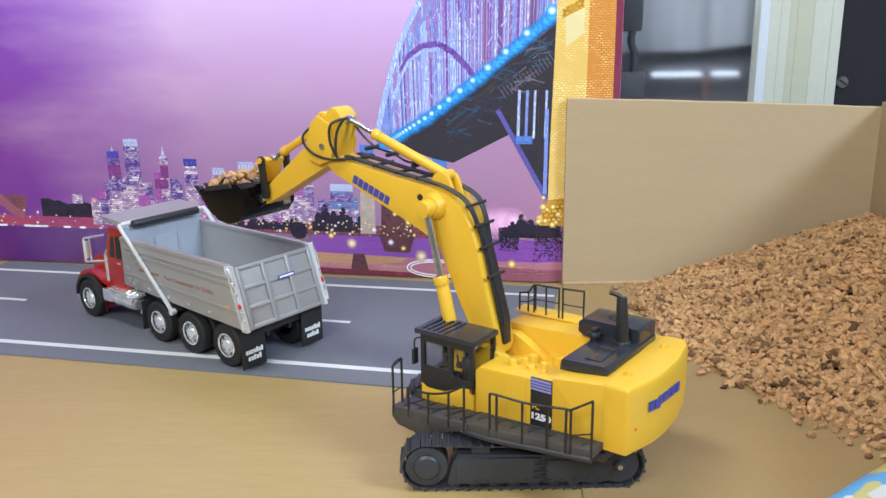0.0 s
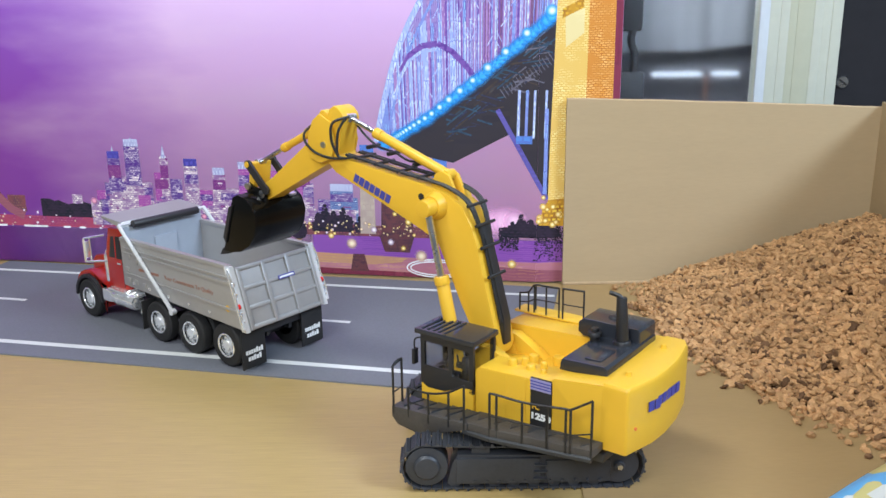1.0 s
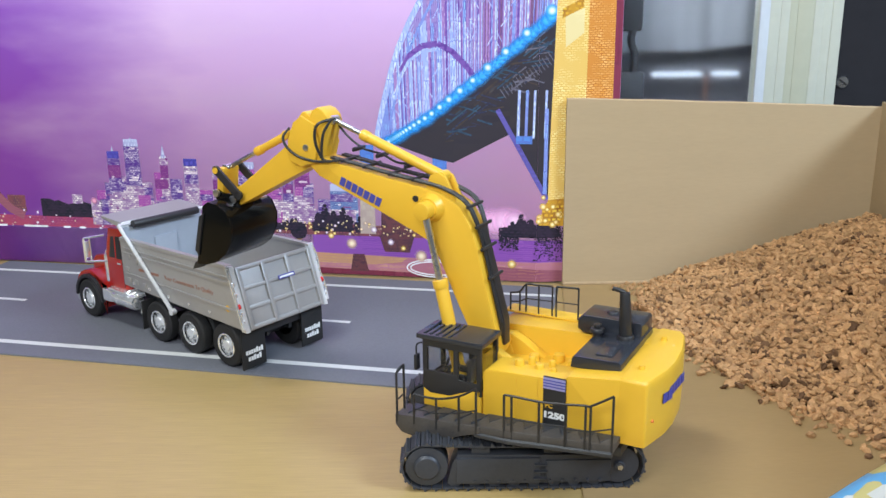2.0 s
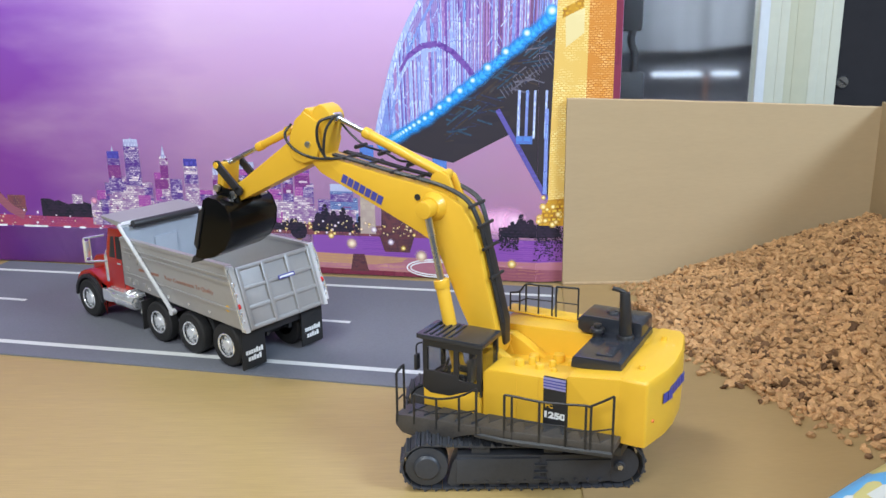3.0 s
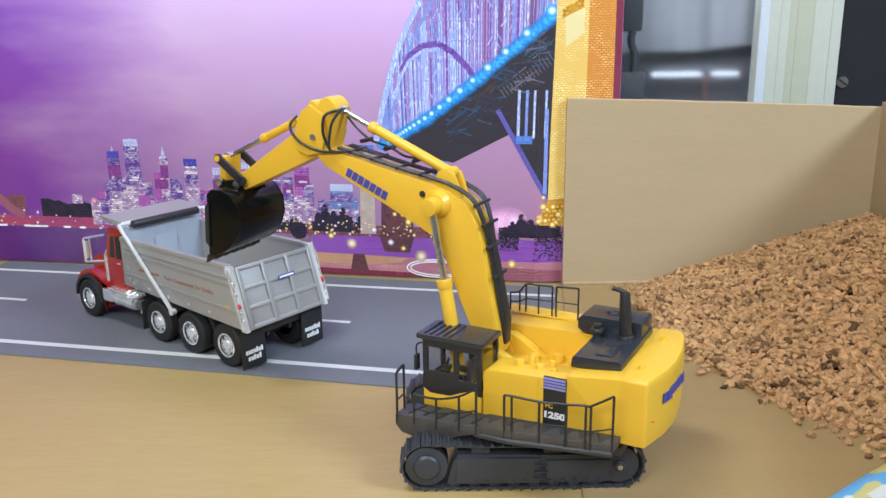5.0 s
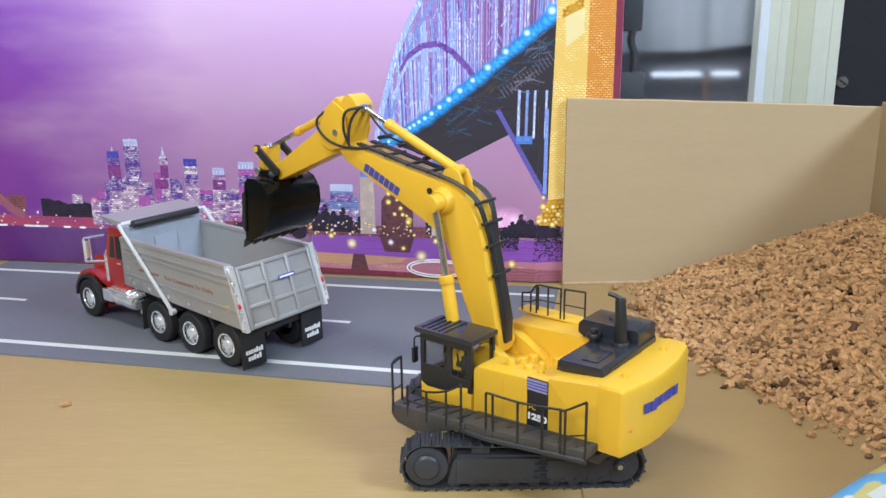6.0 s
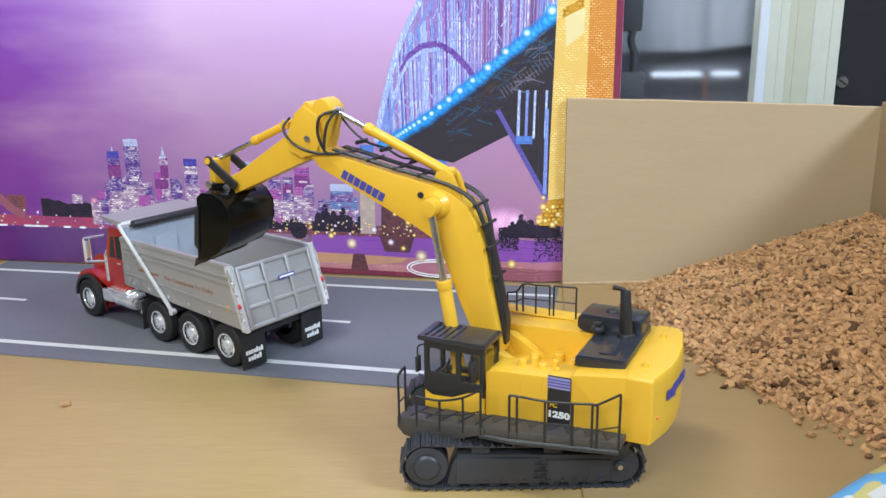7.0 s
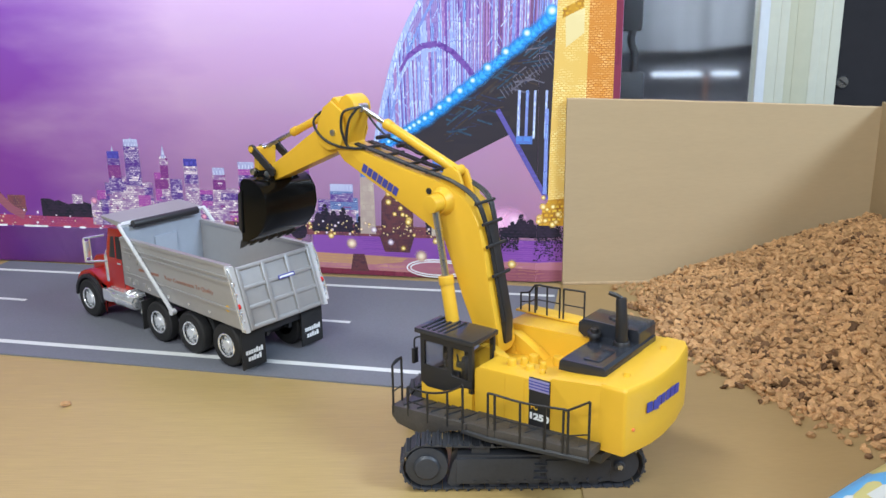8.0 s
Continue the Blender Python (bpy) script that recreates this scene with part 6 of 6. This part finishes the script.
def window():
    w = holder("window_1", Matrix.Identity(4), "cream plastic window frame with dark glass behind the box", "window", kind="structure")
    part("window_post", box(B(), 28.65, 36.05, 80.1, 81.6, 6, 64, 0.1), CREAM, w, "fluted cream window post")
    for x0, x1, d, mat in ((28.65, 29.5, 0.22, FRAMEWHITE), (29.5, 30.5, 0.14, CREAM), (30.5, 31.3, 0.17, CREAM), (31.3, 32.0, 0.12, CREAMGREEN), (32.0, 33.5, 0.15, CREAMGREEN), (33.5, 34.3, 0.18, CREAM), (34.3, 35.1, 0.14, CREAM), (35.1, 36.05, 0.18, CREAM)):
        part("flute", box(B(), x0, x1, 80.1 - d, 80.15, 6, 64, 0.03), mat, w)
    part("sill", box(B(), 8, 70, 79.0, 83.5, 4.5, 6.2, 0.1), CREAM, w)
    g = part("pane", box(B(), 8.0, 28.7, 80.6, 80.8, 6, 64, 0), PANE, w, "clear glass pane")
    g.visible_shadow = False
    rb = part("dark_panel", box(B(), 36.05, 70, 80.2, 81.0, 6, 64, 0), DARKBOARD, w, "dark painted board")
    sc = B()
    rod(sc, (36.75, 80.2, 17.6), (36.75, 80.05, 17.6), 0.55, 0.5, seg=20)
    s = part("screw_head", sc, STEEL, rb, "slotted steel screw head")
    part("slot", box(B(), -0.45, 0.45, -0.02, 0.02, -0.08, 0.08, 0, Matrix.Translation((36.75, 80.03, 17.6)) @ Matrix.Rotation(0.6, 4, "Y")), BLACK, rb)
    wl = holder("cable_hanger", Matrix.Identity(4), "black cable with two moulded blocks behind the glass", "cable")
    part("cable", tube(B(), [(17.9, 82, 30), (18.0, 82, 24), (17.6, 82, 21.6), (18.0, 82, 20), (17.7, 82, 17)], 0.36), BLACK, wl)
    part("upper_block", box(B(), 16.2, 18.6, 81.6, 82.4, 22.3, 28, 0.5), BLACK, wl)
    part("lower_block", box(B(), 16.6, 19.0, 81.6, 82.4, 6.2, 18.7, 0.5), BLACK, wl)
    # a dark board stands in for the space beyond the glass
    part("beyond_board", box(B(), 0, 72, 95.0, 96.0, -2, 64, 0), DARKHAZE, holder("backdrop_beyond", Matrix.Identity(4), "dark board standing in for the space beyond the window glass", "backdrop", kind="structure"))
    cu = B()
    n = 70
    top = [(14 + 22 * i / n, 91.5 + 0.1 * math.sin(i * 0.9) + 0.3 * math.sin(i * 0.31)) for i in range(n + 1)]
    lo = [cu.verts.new((x, y, 20.0 + 0.10 * max(0, x - 26) ** 1.3 * 0.6)) for x, y in top]
    hi = [cu.verts.new((x, y, 62)) for x, y in top]
    for i in range(n):
        cu.faces.new((lo[i], lo[i + 1], hi[i + 1], hi[i]))
    part("wood_strip", box(B(), 27.1, 27.28, 89.6, 90.4, 11, 17.6, 0.05), RUST, w, "thin orange-brown strip behind the glass")
    c = thing("curtain", cu, CURTAIN, "grey-white draped curtain beyond the window", "curtain", smooth=80)
    c.modifiers.new("thick", "SOLIDIFY").thickness = 0.002
    # added glowing bars with housings, in place of reflected streaks in the pane
    for x0, x1 in ((21.6, 26.7), (27.7, 30.5)):
        tb = B()
        rod(tb, (x0, 90, 17.75), (x1, 90, 17.75), 0.22, seg=14, bev=0.12)
        lamp = thing("glow_streak", tb, STREAKGLOW, "glowing white bar standing in for a light streak in the glass", "lamp", group="tube lamps")
        part("housing", box(B(), x0 - 0.3, x1 + 0.3, 90.5, 91, 17.2, 18.3, 0.1), DARKHAZE, lamp)


mural()
window()


# ---- loose granules that move ----
def granule(seed, size):
    rnd = random.Random(seed)
    b = B()
    chip_shape(b, Matrix.Identity(4), rnd, size)
    return thing("cork_granule", b, CHIPCORK, "single brown crushed cork granule", "cork granule", group="granules from the bucket")


LOAD = [granule(100 + i, 0.46) for i in range(40)]
STRAY = tagged(granule(300, 0.52), "curled brown cork flake on the bare table", "cork granule")


# ---- what moves ----
# seconds, swing, boom lift, arm and bucket angles in degrees
MOVES = [(0.0, 143.3, 0.0, -1.4, 80), (0.2, 143.3, 0.0, -1.4, 79), (0.3, 143.3, 0.0, -1.3, 72), (0.4, 143.3, 0.0, -1.3, 55), (0.5, 143.3, 0.0, -1.2, 41), (0.6, 143.3, 0.05, -1.1, 31), (0.7, 143.3, 0.15, -0.9, 25),
         (0.9, 143.2, 0.4, -0.5, 19.5), (1.0, 143.2, 0.45, -0.3, 18.5), (1.5, 143.2, 0.87, -0.1, 16.5), (1.6, 143.6, 0.87, -0.1, 17), (1.7, 149.6, 0.87, -0.1, 13), (1.8, 151.3, 0.87, 0.0, 12), (2.8, 151.4, 0.9, 0.2, 12),
         (2.9, 151.5, 1.2, 0.2, 13), (3.0, 151.5, 1.75, 0.25, 13), (3.1, 151.5, 2.5, 0.2, 15), (3.2, 151.5, 3.2, 0.15, 16), (3.3, 151.5, 3.65, 0.1, 14.5), (3.4, 151.5, 3.71, 0.05, 14.8), (4.1, 151.5, 3.71, 0.05, 15), (4.2, 151.5, 3.71, 0.1, 9), (4.3, 151.5, 3.71, 0.1, 1),
         (4.7, 151.5, 3.71, 0.1, -1), (5.6, 151.3, 3.71, 0.4, -1.4), (5.7, 150.6, 3.7, 0.6, -1.4), (5.8, 148.6, 3.68, 0.9, -1.4), (5.9, 145.3, 3.62, 1.1, -1.8), (6.0, 141.1, 3.56, 1.2, -1.4), (6.1, 139.3, 3.7, 1.0, -1.6), (6.5, 139.06, 3.89, 0.56, -1.9),
         (6.6, 143.0, 3.8, 0.45, -1.5), (6.7, 145.0, 3.75, 0.35, 0), (6.8, 145.7, 3.75, 0.3, 1.5), (6.9, 150.2, 3.68, 0.2, 1.3), (7.0, 154.25, 3.63, 0.1, 1.0), (7.1, 154.5, 3.6, 0.15, 0.5), (7.5, 154.0, 3.63, 0.3, 0.0),
         (7.6, 147.2, 3.65, 0.7, -0.8), (7.7, 143.4, 3.66, 1.1, -1.6), (7.8, 142.4, 3.67, 1.3, -2.4), (8.0, 142.26, 3.67, 1.4, -2.9)]


def angles(t):
    ts = [r[0] for r in MOVES]
    return [float(np.interp(t, ts, [r[k] for r in MOVES])) for k in (1, 2, 3, 4)]


def turned(a):
    return Matrix.Rotation(radians(-a), 4, "Y")


def shift(x, y, z):
    return Matrix.Translation((x * C, y * C, z * C))


def aimed(u, p, q):
    """Pose in the machine's space of a bar at p towards q, both in the upper structure's space (metres)."""
    z = (q - p).normalized()
    y = Vector((0, 1, 0))
    x = y.cross(z).normalized()
    y = z.cross(x)
    m = Matrix((x, y, z)).transposed().to_4x4()
    return u @ Matrix.Translation(p) @ m


def motions():
    ex, up, boom, arm, bucket, rocker, pull, cyl = EX
    rows = {k: [] for k in ("up", "boom", "arm", "bucket", "rocker", "pull")}
    tele = {k: ([], []) for k in cyl}
    dumped = [[] for _ in LOAD]
    rnd = random.Random(9)
    seats = [(rnd.uniform(1.0, 1.35) + 0.75 * (1 - abs(q + 2.3) / 1.9), rnd.uniform(-1.8, 1.8), q) for q in [-0.7 - 3.3 * i / (len(LOAD) - 1) for i in range(len(LOAD))]]
    bed = [(rnd.uniform(4.5, 10), rnd.uniform(-2.4, 2.4)) for _ in LOAD]
    rest = [(-13.24 - 0.788 * f - 0.616 * s, 60.06 + 0.616 * f - 0.788 * s) for f, s in bed]
    base = ex.matrix_basis.copy()
    for i in range(81):
        t = i / 10
        psi, be, al, ga = angles(t)
        u = pose(0, 0, 0, 0, 0, psi)
        b = shift(FOOT[0], 0, FOOT[1]) @ turned(be)
        a = b @ shift(TIP[0], 0, TIP[1]) @ turned(al)
        k = a @ shift(BPIN[0], 0, BPIN[1]) @ turned(ga)
        rows["up"].append((t, u))
        rows["boom"].append((t, u @ b))
        rows["arm"].append((t, u @ a))
        rows["bucket"].append((t, u @ k))
        # rocker pivots on the arm; its free end keeps 1.5 from the bucket's ear
        pivot = a @ Vector((5.45 * C, 0, -3.45 * C))
        ear = k @ Vector((1.2 * C, 0, 0.05 * C))
        d = Vector((ear.x - pivot.x, 0, ear.z - pivot.z))
        n = d.length
        r0, r1 = 2.2 * C, 1.5 * C
        c = (r0 * r0 - r1 * r1 + n * n) / (2 * n)
        h = math.sqrt(max(r0 * r0 - c * c, 0))
        e = d / n
        side = Vector((-e.z, 0, e.x))
        j = pivot + e * c + side * h
        ang = math.degrees(math.atan2(j.z - pivot.z, j.x - pivot.x))
        rows["rocker"].append((t, u @ Matrix.Translation(pivot) @ turned(ang)))
        ang = math.degrees(math.atan2(ear.z - j.z, ear.x - j.x))
        rows["pull"].append((t, u @ Matrix.Translation(j) @ turned(ang)))
        ends = {"boom_l": (Vector((2.75, 1.62, 4.9)) * C, b @ (Vector((5.6, 1.62, 8.5)) * C)), "boom_r": (Vector((2.75, -1.62, 4.9)) * C, b @ (Vector((5.6, -1.62, 8.5)) * C)),
                "arm": (b @ (Vector((5.3, 0, 10.15)) * C), a @ (Vector((-1.25, 0, 1.6)) * C)), "bucket": (a @ (Vector((2.1, 0, 0.5)) * C), j.copy())}
        for key, (p, q) in ends.items():
            tele[key][0].append((t, aimed(u, p, q)))
            tele[key][1].append((t, aimed(u, q, p)))
        # granules ride in the bucket, then fall into the truck's bed
        for g, (sx, sy, sz) in enumerate(seats):
            drop = 0.2 + 0.002 * g
            spin = pose(0, 0, 0, 40 * g, 25 * g, 70 * g)
            if t <= drop:
                dumped[g].append((t, base @ u @ k @ shift(sx, sy, sz) @ spin))
            elif t < 1.05:
                x0, y0, z0 = (base @ rows["bucket"][2][1] @ (Vector((sx, sy, sz)) * C))
                s = min((t - drop) / 0.2, 1)
                x1, y1 = rest[g]
                dumped[g].append((t, Matrix.Translation((x0 + (x1 * C - x0) * s, y0 + (y1 * C - y0) * s, z0 + (4.45 * C - z0) * s * s)) @ pose(0, 0, 0, 40 * g + 80 * s, 25 * g, 70 * g)))
    for key, ob in (("up", up), ("boom", boom), ("arm", arm), ("bucket", bucket), ("rocker", rocker), ("pull", pull)):
        walk(ob, rows[key])
    for key, (barrel, piston) in cyl.items():
        walk(barrel, tele[key][0])
        walk(piston, tele[key][1])
    for ob, r in zip(LOAD, dumped):
        walk(ob, r + [(8.0, r[-1][1])])
    off, on = cm(-46, 46, 0.2, 10, 0, 20), cm(-24.6, 51.3, 0.22, 20, 15, 70)
    walk(STRAY, [(0.0, off), (5.1, off), (5.3, cm(-36, 48.8, 0.9, 60, 30, 40)), (5.5, on), (8.0, on)])


motions()
